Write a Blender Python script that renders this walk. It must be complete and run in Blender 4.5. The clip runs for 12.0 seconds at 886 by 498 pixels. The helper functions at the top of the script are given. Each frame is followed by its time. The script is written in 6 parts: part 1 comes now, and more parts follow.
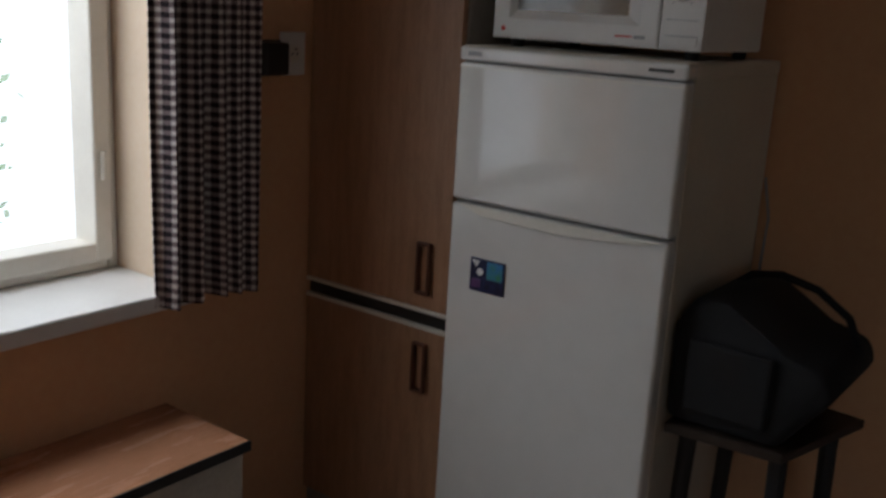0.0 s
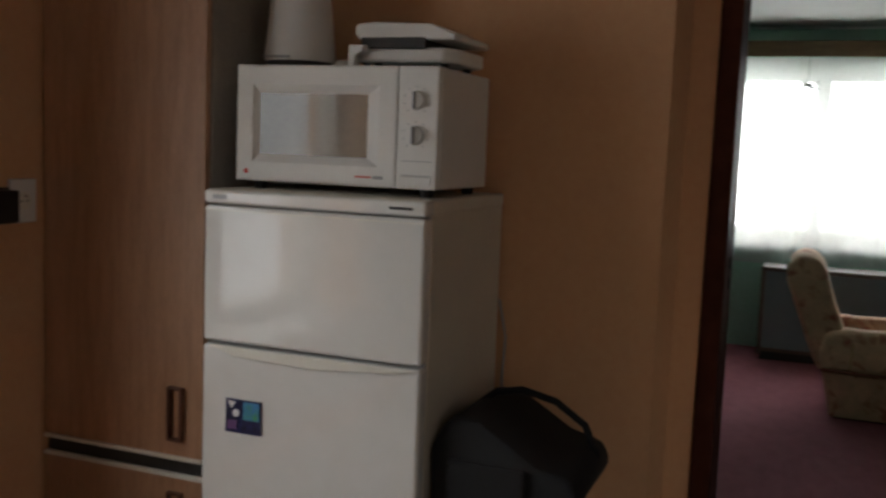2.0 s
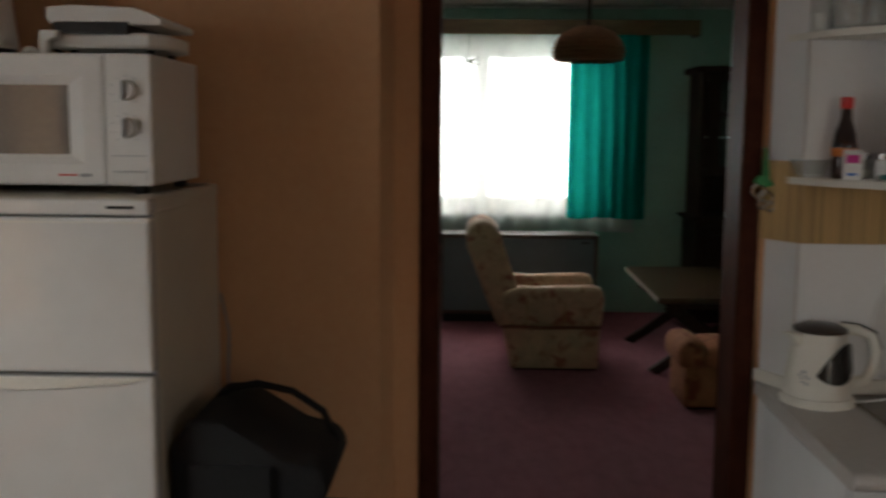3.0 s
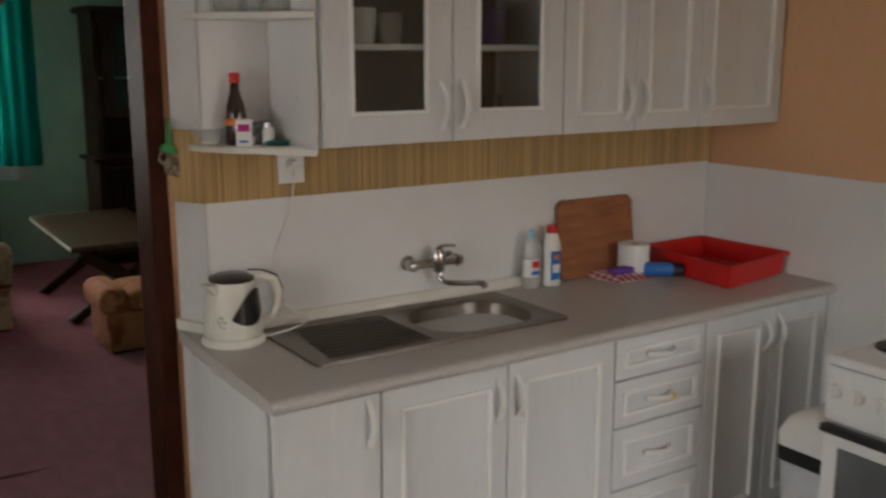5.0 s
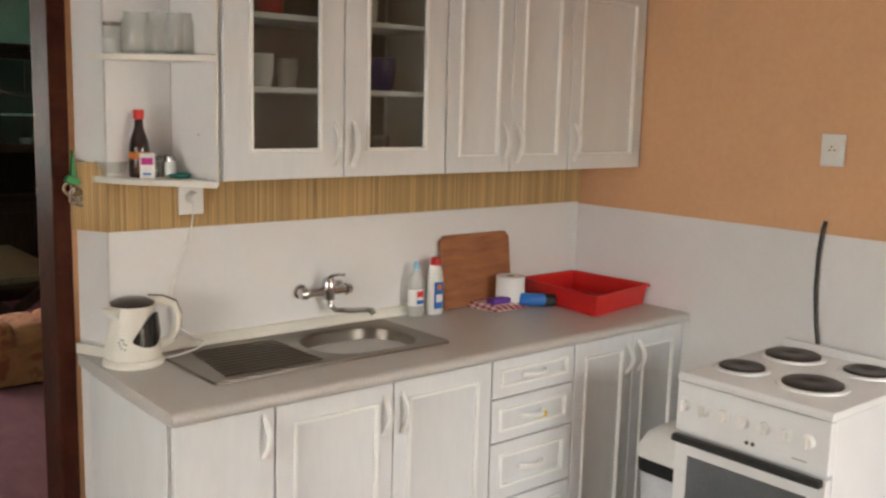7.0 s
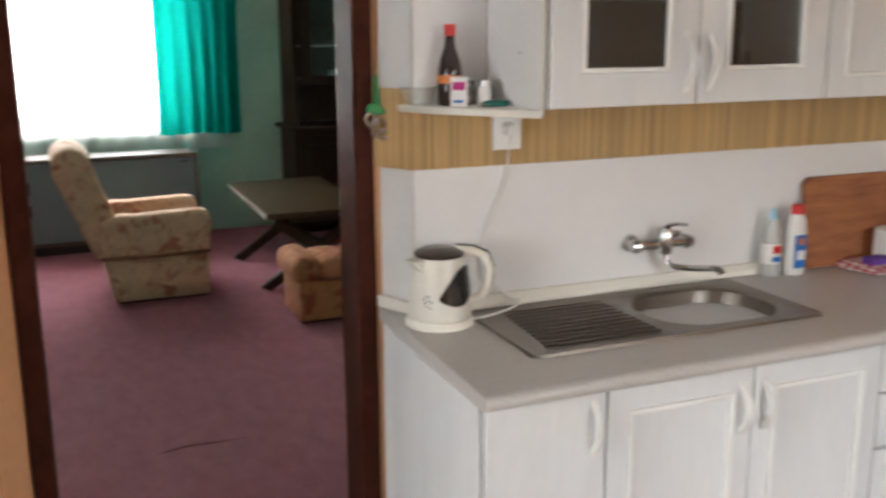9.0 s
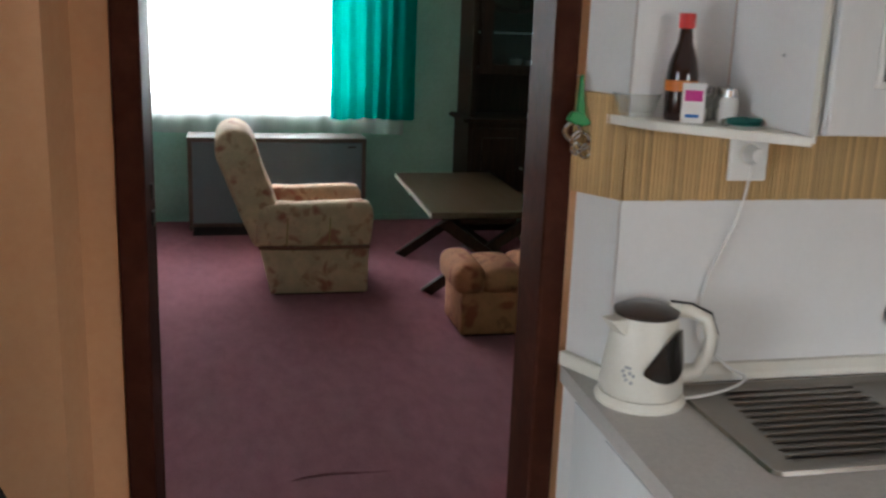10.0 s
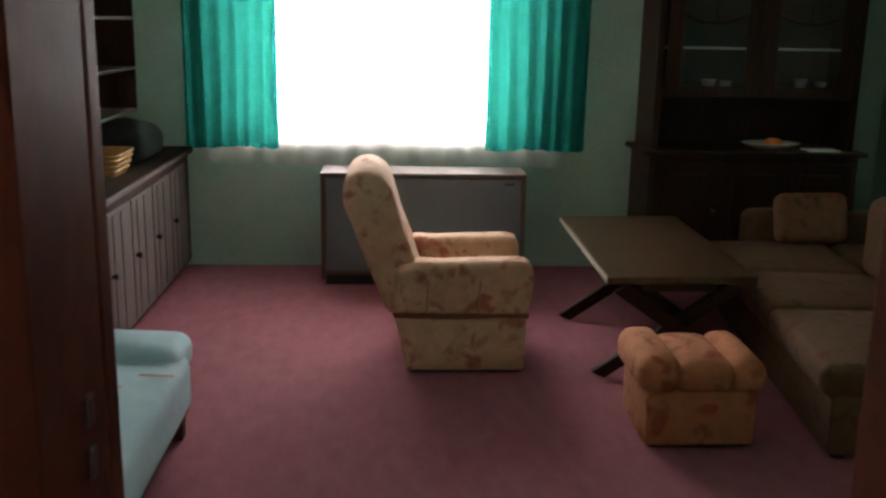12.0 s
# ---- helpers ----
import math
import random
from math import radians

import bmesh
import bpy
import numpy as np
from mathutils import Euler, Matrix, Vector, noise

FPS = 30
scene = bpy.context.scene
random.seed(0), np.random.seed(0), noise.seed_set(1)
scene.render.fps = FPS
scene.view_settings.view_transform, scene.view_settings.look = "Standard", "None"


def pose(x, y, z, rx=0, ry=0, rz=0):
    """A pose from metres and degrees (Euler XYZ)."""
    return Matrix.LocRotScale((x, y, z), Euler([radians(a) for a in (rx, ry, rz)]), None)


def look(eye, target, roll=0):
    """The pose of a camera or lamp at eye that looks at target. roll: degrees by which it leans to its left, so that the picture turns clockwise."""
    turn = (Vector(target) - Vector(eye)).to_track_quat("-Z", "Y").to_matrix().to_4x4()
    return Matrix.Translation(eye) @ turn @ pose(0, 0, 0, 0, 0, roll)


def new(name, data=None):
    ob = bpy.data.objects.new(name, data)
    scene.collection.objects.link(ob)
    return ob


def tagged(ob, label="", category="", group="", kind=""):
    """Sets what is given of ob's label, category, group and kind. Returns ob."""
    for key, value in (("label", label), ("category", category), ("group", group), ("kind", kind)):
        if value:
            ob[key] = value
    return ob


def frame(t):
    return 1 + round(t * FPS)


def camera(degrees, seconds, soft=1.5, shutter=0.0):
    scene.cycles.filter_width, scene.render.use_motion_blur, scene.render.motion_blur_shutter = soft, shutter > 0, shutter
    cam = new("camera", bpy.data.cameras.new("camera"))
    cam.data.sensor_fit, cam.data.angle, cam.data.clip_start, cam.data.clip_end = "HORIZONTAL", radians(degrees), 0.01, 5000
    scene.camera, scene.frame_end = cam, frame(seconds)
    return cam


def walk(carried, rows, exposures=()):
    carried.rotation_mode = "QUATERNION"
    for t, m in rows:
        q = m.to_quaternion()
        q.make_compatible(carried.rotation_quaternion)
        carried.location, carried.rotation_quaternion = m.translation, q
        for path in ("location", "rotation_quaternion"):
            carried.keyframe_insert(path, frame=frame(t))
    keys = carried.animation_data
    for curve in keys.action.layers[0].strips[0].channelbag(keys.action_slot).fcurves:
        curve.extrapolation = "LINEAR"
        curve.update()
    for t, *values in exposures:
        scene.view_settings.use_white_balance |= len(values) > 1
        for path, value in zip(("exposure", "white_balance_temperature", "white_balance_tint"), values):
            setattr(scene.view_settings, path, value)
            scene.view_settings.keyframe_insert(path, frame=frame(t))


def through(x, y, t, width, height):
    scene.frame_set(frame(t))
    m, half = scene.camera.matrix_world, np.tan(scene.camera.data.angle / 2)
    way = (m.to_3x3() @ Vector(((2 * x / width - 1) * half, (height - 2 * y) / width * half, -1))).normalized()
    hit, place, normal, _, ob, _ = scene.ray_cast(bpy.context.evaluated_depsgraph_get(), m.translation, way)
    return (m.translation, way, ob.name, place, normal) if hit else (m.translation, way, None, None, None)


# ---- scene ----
cam = camera(49.6, 12.0, soft=2.5, shutter=0.4)
PATH = [
    (0, (-1.286, -0.857, 1.484), (-2.441, 0.701, 0.993), 3.3),
    (0.5, (-1.232, -0.88, 1.514), (-2.339, 0.737, 1.116), 3.7),
    (1, (-1.182, -0.92, 1.521), (-2.259, 0.729, 1.171), 4.1),
    (1.5, (-1.191, -0.929, 1.492), (-2.173, 0.793, 1.226), 4.2),
    (2, (-1.291, -0.922, 1.518), (-2.005, 0.934, 1.306), 2.3),
    (2.5, (-1.391, -0.936, 1.549), (-1.824, 1.002, 1.307), 1.3),
    (2.7, (-1.424, -0.933, 1.539), (-1.698, 1.033, 1.29), 0.8),
    (4.5, (-1.406, -1.045, 1.64), (-0.566, 0.742, 1.318), 0.9),
    (5, (-1.493, -1.108, 1.674), (-0.412, 0.527, 1.278), -0.0),
    (5.5, (-1.559, -1.222, 1.64), (-0.379, 0.344, 1.245), 0.3),
    (6, (-1.611, -1.312, 1.648), (-0.395, 0.222, 1.24), 1.0),
    (6.5, (-1.632, -1.339, 1.664), (-0.381, 0.184, 1.325), 1.2),
    (6.7, (-1.637, -1.336, 1.666), (-0.36, 0.173, 1.365), 1.5),
    (8.5, (-1.574, -0.938, 1.647), (-0.501, 0.709, 1.281), 0.8),
    (9, (-1.449, -0.785, 1.613), (-0.696, 1.014, 1.168), -0.3),
    (9.5, (-1.347, -0.563, 1.613), (-0.84, 1.318, 1.159), 0.9),
    (10, (-1.334, -0.256, 1.607), (-0.902, 1.639, 1.134), 2.1),
    (10.5, (-1.294, 0.0, 1.59), (-0.963, 1.9, 1.063), 1.0),
    (11, (-1.186, 0.292, 1.591), (-1.091, 2.226, 1.09), 0.5),
    (11.5, (-1.174, 0.57, 1.606), (-1.118, 2.51, 1.124), 1.6),
    (12, (-1.193, 0.838, 1.617), (-1.084, 2.782, 1.158), 1.1),
]
walk(cam, [(t, look(eye, target, roll)) for t, eye, target, roll in PATH],
     exposures=[(0, -0.65, 6250, 10), (1, 0.15, 6200, 10), (2.5, 0.0, 6950, 10), (4.5, 0.3, 7000, 10), (5.0, 0.95, 7050, 10), (5.5, 1.25, 7000, 10), (6.5, 1.75, 7300, 10), (8.5, 2.25, 6800, 10), (9.5, 1.65, 6500, 10),
                (10.5, 1.5, 6100, 5), (11.5, 1.45, 6450, 7), (12, 1.45, 7500, 23)])


# ---- world and light ----
world = bpy.data.worlds.new("sky")
scene.world = world
world.use_nodes = True
wn = world.node_tree
sky = wn.nodes.new("ShaderNodeTexSky")
sky.sky_type, sky.sun_disc = "NISHITA", False
sky.sun_elevation, sky.sun_rotation = radians(48), radians(180)
wn.links.new(sky.outputs[0], wn.nodes["Background"].inputs[0])
wn.nodes["Background"].inputs[1].default_value = 0.15

sun = new("sun", bpy.data.lights.new("sun", "SUN"))
sun.data.energy, sun.data.angle, sun.data.color = 1.2, radians(14), (1.0, 0.96, 0.9)
sun.matrix_world = look((0, -8, 9), (0, 0, 0))


def window_light(name, eye, target, w, h, power, color=(0.93, 0.97, 1.0), spread=150):
    lamp = new(name, bpy.data.lights.new(name, "AREA"))
    lamp.data.shape, lamp.data.size, lamp.data.size_y = "RECTANGLE", w, h
    lamp.data.energy, lamp.data.color = power, color
    lamp.data.spread = radians(spread)
    lamp.matrix_world = look(eye, target)
    return lamp


window_light("kitchen_window_light", (-3.52, -0.22, 1.82), (-3.27, -0.22, 0.8), 1.4, 0.45, 11, spread=140)
window_light("kitchen_south_light", (0.8, -2.84, 1.48), (0.1, 0.9, -0.4), 1.1, 1.1, 3.2, spread=70)
window_light("living_window_light", (-1.285, 7.49, 1.56), (-1.1, 4.4, 1.1), 1.9, 1.35, 36, spread=125)


# ---- materials ----
def nd(nt, kind, **values):
    n = nt.nodes.new(kind)
    for key, v in values.items():
        n.inputs[key].default_value = v
    return n


def mat(name, c, rough=0.6, metal=0.0, var=0.12, scale=6.0, bump=0.15, fine=90.0, c2=None, stretch=(1, 1, 1), coat=0.0, spec=0.5, detail=4.0):
    """Two scales of variation: broad blotches in colour, fine grain in relief and gloss."""
    m = bpy.data.materials.new(name)
    m.use_nodes = True
    nt = m.node_tree
    b = nt.nodes["Principled BSDF"]
    tc = nt.nodes.new("ShaderNodeTexCoord")
    mp = nd(nt, "ShaderNodeMapping", Scale=stretch)
    nt.links.new(tc.outputs["Object"], mp.inputs[0])
    n1 = nd(nt, "ShaderNodeTexNoise", Scale=scale, Detail=detail, Roughness=0.6)
    n2 = nd(nt, "ShaderNodeTexNoise", Scale=fine, Detail=3.0, Roughness=0.6)
    for n in (n1, n2):
        nt.links.new(mp.outputs[0], n.inputs["Vector"])
    ramp = nt.nodes.new("ShaderNodeValToRGB")
    e = ramp.color_ramp.elements
    e[0].position, e[1].position = 0.3, 0.7
    a = c2 or tuple(v * (1 - var) for v in c)
    z = c if c2 else tuple(min(1, v * (1 + var)) for v in c)
    e[0].color, e[1].color = (*a, 1), (*z, 1)
    nt.links.new(n1.outputs[0], ramp.inputs[0])
    grain = nd(nt, "ShaderNodeMix")
    grain.data_type, grain.blend_type = "RGBA", "OVERLAY"
    grain.inputs[0].default_value = min(1.0, 0.08 + var)
    nt.links.new(ramp.outputs[0], grain.inputs[6])
    nt.links.new(n2.outputs[0], grain.inputs[7])
    nt.links.new(grain.outputs[2], b.inputs["Base Color"])
    mr = nd(nt, "ShaderNodeMapRange")
    mr.inputs[3].default_value, mr.inputs[4].default_value = max(0.02, rough - 0.08), min(1, rough + 0.1)
    nt.links.new(n1.outputs[0], mr.inputs[0])
    nt.links.new(mr.outputs[0], b.inputs["Roughness"])
    b.inputs["Metallic"].default_value = metal
    b.inputs["Coat Weight"].default_value = coat
    b.inputs["Specular IOR Level"].default_value = spec
    if bump:
        bp = nd(nt, "ShaderNodeBump", Strength=bump, Distance=0.002)
        nt.links.new(n2.outputs[0], bp.inputs["Height"])
        nt.links.new(bp.outputs[0], b.inputs["Normal"])
    return m


def glass(name, c=(1, 1, 1), rough=0.0, ior=1.45):
    m = bpy.data.materials.new(name)
    m.use_nodes = True
    b = m.node_tree.nodes["Principled BSDF"]
    b.inputs["Base Color"].default_value = (*c, 1)
    b.inputs["Roughness"].default_value = rough
    b.inputs["Transmission Weight"].default_value = 1.0
    b.inputs["IOR"].default_value = ior
    return m


M_ORANGE = mat("orange_wall_paint", (0.70, 0.40, 0.215), 0.75, var=0.045, scale=2.2, bump=0.14, fine=45)
M_GREEN = mat("green_wall_paint", (0.36, 0.56, 0.46), 0.8, var=0.08, scale=2.0, bump=0.3, fine=45)
M_CEIL = mat("white_ceiling_paint", (0.78, 0.78, 0.75), 0.85, var=0.04, scale=2)
M_PANEL = mat("white_wall_panel", (0.76, 0.75, 0.74), 0.38, var=0.03, scale=3, bump=0.05)
M_FRAME = mat("dark_brown_enamel", (0.06, 0.019, 0.012), 0.5, var=0.3, scale=7, bump=0.4, fine=26, spec=0.03)
M_LINO = mat("brown_linoleum", (0.24, 0.175, 0.135), 0.45, var=0.25, scale=9)
M_WHITE = mat("white_laminate", (0.69, 0.70, 0.70), 0.4, var=0.04, scale=9, bump=0.06, fine=60, stretch=(1, 1, 0.2))
M_GLOSSW = mat("glossy_white_enamel", (0.78, 0.79, 0.79), 0.2, var=0.03, scale=4, bump=0.03, coat=0.4)
M_SASH = mat("white_window_paint", (0.78, 0.74, 0.66), 0.4, var=0.06, scale=7)


# ---- building helpers ----
PLACE = {}


def thing(name, at, label, category, group="", rz=0.0, kind=""):
    ob = new(name)
    ob.empty_display_size = 0.05
    ob.matrix_world = pose(*at, 0, 0, rz)
    PLACE[ob] = ob.matrix_world.copy()
    return tagged(ob, label, category, group, kind)


def part(name, bm, material, parent=None, label="", smooth=False):
    """Links a bmesh, given in world coordinates, as one mesh object under a thing or a part."""
    bmesh.ops.recalc_face_normals(bm, faces=bm.faces)
    me = bpy.data.meshes.new(name)
    if smooth:
        for f in bm.faces:
            f.smooth = True
        for e in bm.edges:
            if len(e.link_faces) == 2 and e.calc_face_angle(0) > 0.7:
                e.smooth = False
    bm.to_mesh(me)
    bm.free()
    for m in material if isinstance(material, (list, tuple)) else (material,):
        me.materials.append(m)
    ob = new(name, me)
    at = PLACE.get(parent, Matrix.Identity(4))
    if parent:
        ob.parent = parent
        me.transform(at.inverted())
    PLACE[ob] = at
    if label:
        ob["label"] = label
    return ob


def solid(name, bm, material, label, category, group="", smooth=False, kind="", at=None):
    """A thing that is one mesh; its origin is set at the middle of its base."""
    vs = [v.co for v in bm.verts]
    if at is None:
        at = ((min(v.x for v in vs) + max(v.x for v in vs)) / 2, (min(v.y for v in vs) + max(v.y for v in vs)) / 2, min(v.z for v in vs))
    bmesh.ops.translate(bm, verts=bm.verts, vec=-Vector(at))
    ob = part(name, bm, material, None, label, smooth)
    ob.location = at
    PLACE[ob] = Matrix.Translation(at)
    return tagged(ob, label, category, group, kind)


def B():
    return bmesh.new()


def box(bm, x0, x1, y0, y1, z0, z1, bevel=0.0, seg=2, mi=0, rot=None, pivot=None):
    r = bmesh.ops.create_cube(bm, size=1)
    vs = r["verts"]
    bmesh.ops.scale(bm, vec=(x1 - x0, y1 - y0, z1 - z0), verts=vs)
    bmesh.ops.translate(bm, vec=((x0 + x1) / 2, (y0 + y1) / 2, (z0 + z1) / 2), verts=vs)
    fs = {f for v in vs for f in v.link_faces}
    for f in fs:
        f.material_index = mi
    if bevel:
        es = list({e for v in vs for e in v.link_edges})
        r = bmesh.ops.bevel(bm, geom=es, offset=bevel, segments=seg, profile=0.5, affect="EDGES")
        vs = list({v for f in r["faces"] for v in f.verts} | {v for v in vs if v.is_valid})
    if rot is not None:
        bmesh.ops.rotate(bm, verts=vs, cent=pivot or ((x0 + x1) / 2, (y0 + y1) / 2, (z0 + z1) / 2), matrix=rot)
    return bm


def prism(bm, pts, z0, z1, bevel=0.0, axis="z", seg=2):
    """An upright prism over a polygon; axis y: the polygon lies in x and z, axis x: in y and z."""
    def co(p, h):
        return {"z": (p[0], p[1], h), "y": (p[0], h, p[1]), "x": (h, p[0], p[1])}[axis]
    lo = [bm.verts.new(co(p, z0)) for p in pts]
    hi = [bm.verts.new(co(p, z1)) for p in pts]
    n = len(pts)
    fs = [bm.faces.new(lo), bm.faces.new(hi)] + [bm.faces.new((lo[i], lo[(i + 1) % n], hi[(i + 1) % n], hi[i])) for i in range(n)]
    if bevel:
        bmesh.ops.recalc_face_normals(bm, faces=fs)
        es = list({e for f in fs for e in f.edges if e.calc_face_angle(0) > 0.35})
        bmesh.ops.bevel(bm, geom=es, offset=bevel, segments=seg, profile=0.5, affect="EDGES")
    return bm


def rod(bm, p, q, r0, r1=None, seg=12, cap=True):
    p, q = Vector(p), Vector(q)
    m = Matrix.Translation((p + q) / 2) @ (q - p).to_track_quat("Z", "Y").to_matrix().to_4x4()
    bmesh.ops.create_cone(bm, cap_ends=cap, segments=seg, radius1=r0, radius2=r0 if r1 is None else r1, depth=(q - p).length, matrix=m)
    return bm


def tube(bm, pts, r, seg=8, flat=1.0):
    """A round or flattened tube along points."""
    pts = [Vector(p) for p in pts]
    rings, side = [], None
    for i, p in enumerate(pts):
        d = (pts[min(i + 1, len(pts) - 1)] - pts[max(i - 1, 0)]).normalized()
        if side is None:
            side = d.cross(Vector((0, 0, 1)))
            if side.length < 0.1:
                side = d.cross(Vector((0, 1, 0)))
        side = (side - d * side.dot(d)).normalized()
        up = d.cross(side)
        rr = r[i] if isinstance(r, (list, tuple)) else r
        rings.append([bm.verts.new(p + side * (rr * math.cos(a)) + up * (rr * flat * math.sin(a))) for a in (2 * math.pi * k / seg for k in range(seg))])
    for a, b in zip(rings, rings[1:]):
        for k in range(seg):
            bm.faces.new((a[k], a[(k + 1) % seg], b[(k + 1) % seg], b[k]))
    bm.faces.new(rings[0]), bm.faces.new(rings[-1])
    return bm


def lathe(bm, prof, at, seg=24, sx=1.0, sy=1.0, close=True):
    """A turned body: rows of (radius, height) above the place at."""
    rings = []
    for r, h in prof:
        rings.append([bm.verts.new((at[0] + sx * r * math.cos(a), at[1] + sy * r * math.sin(a), at[2] + h)) for a in (2 * math.pi * k / seg for k in range(seg))])
    for a, b in zip(rings, rings[1:]):
        for k in range(seg):
            bm.faces.new((a[k], a[(k + 1) % seg], b[(k + 1) % seg], b[k]))
    if close:
        bm.faces.new(rings[0]), bm.faces.new(rings[-1])
    return bm


def arc(p, q, bulge, n=8):
    """Points of a bow from p to q, bulging by the vector bulge."""
    p, q, b = Vector(p), Vector(q), Vector(bulge)
    return [p.lerp(q, i / n) + b * (1 - (2 * i / n - 1) ** 2) for i in range(n + 1)]


def structure(name, bm, material, label, category, smooth=False):
    return tagged(part(name, bm, material, None, label, smooth), label, category, "", "structure")


# ---- setting: two rooms, kitchen to the south, living room to the north ----
H = 2.56
structure("ground", box(B(), -60, 60, -60, 60, -0.45, -0.4), mat("pale_yard", (0.34, 0.33, 0.31), 0.9, var=0.15, scale=1.5), "pale concrete yard outside the house", "ground")
structure("floor_kitchen", box(B(), -3.4, 1.75, -2.9, 1.72, -0.12, -0.004), M_LINO, "dark brown linoleum kitchen floor", "floor")

# shared wall with the doorway
wall_n = structure("wall_north_left", prism(B(), [(-3.4, 1.5), (-1.64, 1.5), (-1.612, 1.62), (-1.545, 1.62), (-1.545, 1.80), (-3.4, 1.80)], 0, H), M_ORANGE, "orange painted plaster kitchen wall beside the doorway", "wall")
structure("wall_north_right", prism(B(), [(-0.576, 1.505), (1.75, 1.505), (1.75, 1.80), (-0.645, 1.80), (-0.645, 1.62), (-0.618, 1.62)], 0, H), M_ORANGE, "orange painted plaster wall behind the kitchen units", "wall")
structure("wall_north_lintel", prism(B(), [(-1.64, 1.5), (-0.576, 1.5), (-0.576, 1.80), (-1.64, 1.80)], 2.10, H), M_ORANGE, "orange plaster wall above the doorway", "wall")
structure("wall_living_south_left", box(B(), -3.4, -1.545, 1.802, 1.84, 0, H), M_GREEN, "green plaster living room wall beside the door", "wall")
structure("wall_living_south_right", box(B(), -0.645, 2.35, 1.802, 1.84, 0, H), M_GREEN, "green plaster living room wall beside the door", "wall")
structure("wall_living_south_lintel", box(B(), -1.545, -0.645, 1.802, 1.84, 2.06, H), M_GREEN, "green plaster wall above the door", "wall")
# kitchen east and south, closing walls
structure("wall_east", box(B(), 1.50, 1.75, -2.9, 1.503, 0, H), M_ORANGE, "orange painted plaster wall beside the cooker", "wall")
bm = B()
KX0S, KX1S = 0.2, 1.4
box(bm, -3.4, KX0S, -2.9, -2.6, 0, H)
box(bm, KX1S, 1.75, -2.9, -2.6, 0, H)
box(bm, KX0S, KX1S, -2.9, -2.6, 0, 0.85)
box(bm, KX0S, KX1S, -2.9, -2.6, 2.1, H)
structure("wall_south", bm, M_ORANGE, "plain orange kitchen wall with a window", "wall")
structure("ceiling_kitchen", box(B(), -3.6, 1.75, -2.9, 1.80, H + 0.002, H + 0.15), M_CEIL, "white painted kitchen ceiling", "ceiling")
# kitchen west wall with the window opening
WX, WY0, WY1, WZ0, WZ1 = -3.14, -1.0, 0.565, 0.785, 2.1
bm = B()
box(bm, -3.55, WX, WY1, 1.498, 0, H)
box(bm, -3.55, WX, -2.9, WY0, 0, H)
box(bm, -3.55, WX, WY0, WY1, 0, WZ0 - 0.045)
box(bm, -3.55, WX, WY0, WY1, WZ1, H)
structure("wall_west", bm, M_ORANGE, "orange painted plaster wall with a deep window opening", "wall")
# living room
structure("floor_living", box(B(), -3.4, 2.35, 1.722, 7.17, -0.12, 0), M_LINO, "floor under the carpet", "floor")
structure("wall_living_west", box(B(), -3.4, -3.08, 1.842, 7.17, 0, H), M_GREEN, "green painted living room wall", "wall")
structure("wall_living_east", box(B(), 2.1, 2.35, 1.842, 7.17, 0, H), M_GREEN, "green painted living room wall", "wall")
NX0, NX1, NZ0, NZ1, NY = -2.28, -0.29, 0.86, 2.26, 7.17
bm = B()
box(bm, -3.4, NX0, NY, NY + 0.4, -0.1, H)
box(bm, NX1, 2.35, NY, NY + 0.4, -0.1, H)
box(bm, NX0, NX1, NY, NY + 0.4, -0.1, NZ0)
box(bm, NX0, NX1, NY, NY + 0.4, NZ1, H)
structure("wall_living_north", bm, M_GREEN, "green painted wall with a wide window", "wall")
structure("ceiling_living", box(B(), -3.4, 2.35, 1.80, 7.57, H + 0.002, H + 0.15), M_CEIL, "white painted living room ceiling", "ceiling")


# ---- more materials ----
def pattern_uv(name, period, dark, mid, light, rough=0.9):
    """Woven gingham check, following the cloth."""
    m = bpy.data.materials.new(name)
    m.use_nodes = True
    nt = m.node_tree
    b = nt.nodes["Principled BSDF"]
    uv = nt.nodes.new("ShaderNodeUVMap")
    sep = nt.nodes.new("ShaderNodeSeparateXYZ")
    nt.links.new(uv.outputs[0], sep.inputs[0])
    bands = []
    for i in (0, 1):
        d = nt.nodes.new("ShaderNodeMath")
        d.operation = "DIVIDE"
        d.inputs[1].default_value = period
        nt.links.new(sep.outputs[i], d.inputs[0])
        f = nt.nodes.new("ShaderNodeMath")
        f.operation = "FRACT"
        nt.links.new(d.outputs[0], f.inputs[0])
        g = nt.nodes.new("ShaderNodeMath")
        g.operation = "GREATER_THAN"
        g.inputs[1].default_value = 0.46
        nt.links.new(f.outputs[0], g.inputs[0])
        bands.append(g)
    add = nt.nodes.new("ShaderNodeMath")
    nt.links.new(bands[0].outputs[0], add.inputs[0])
    nt.links.new(bands[1].outputs[0], add.inputs[1])
    half = nt.nodes.new("ShaderNodeMath")
    half.operation = "MULTIPLY"
    half.inputs[1].default_value = 0.5
    nt.links.new(add.outputs[0], half.inputs[0])
    r = nt.nodes.new("ShaderNodeValToRGB")
    r.color_ramp.interpolation = "CONSTANT"
    r.color_ramp.elements[0].color = (*light, 1)
    r.color_ramp.elements[1].position, r.color_ramp.elements[1].color = 0.9, (*dark, 1)
    e = r.color_ramp.elements.new(0.4)
    e.color = (*mid, 1)
    nt.links.new(half.outputs[0], r.inputs[0])
    nt.links.new(r.outputs[0], b.inputs["Base Color"])
    b.inputs["Roughness"].default_value = rough
    return m


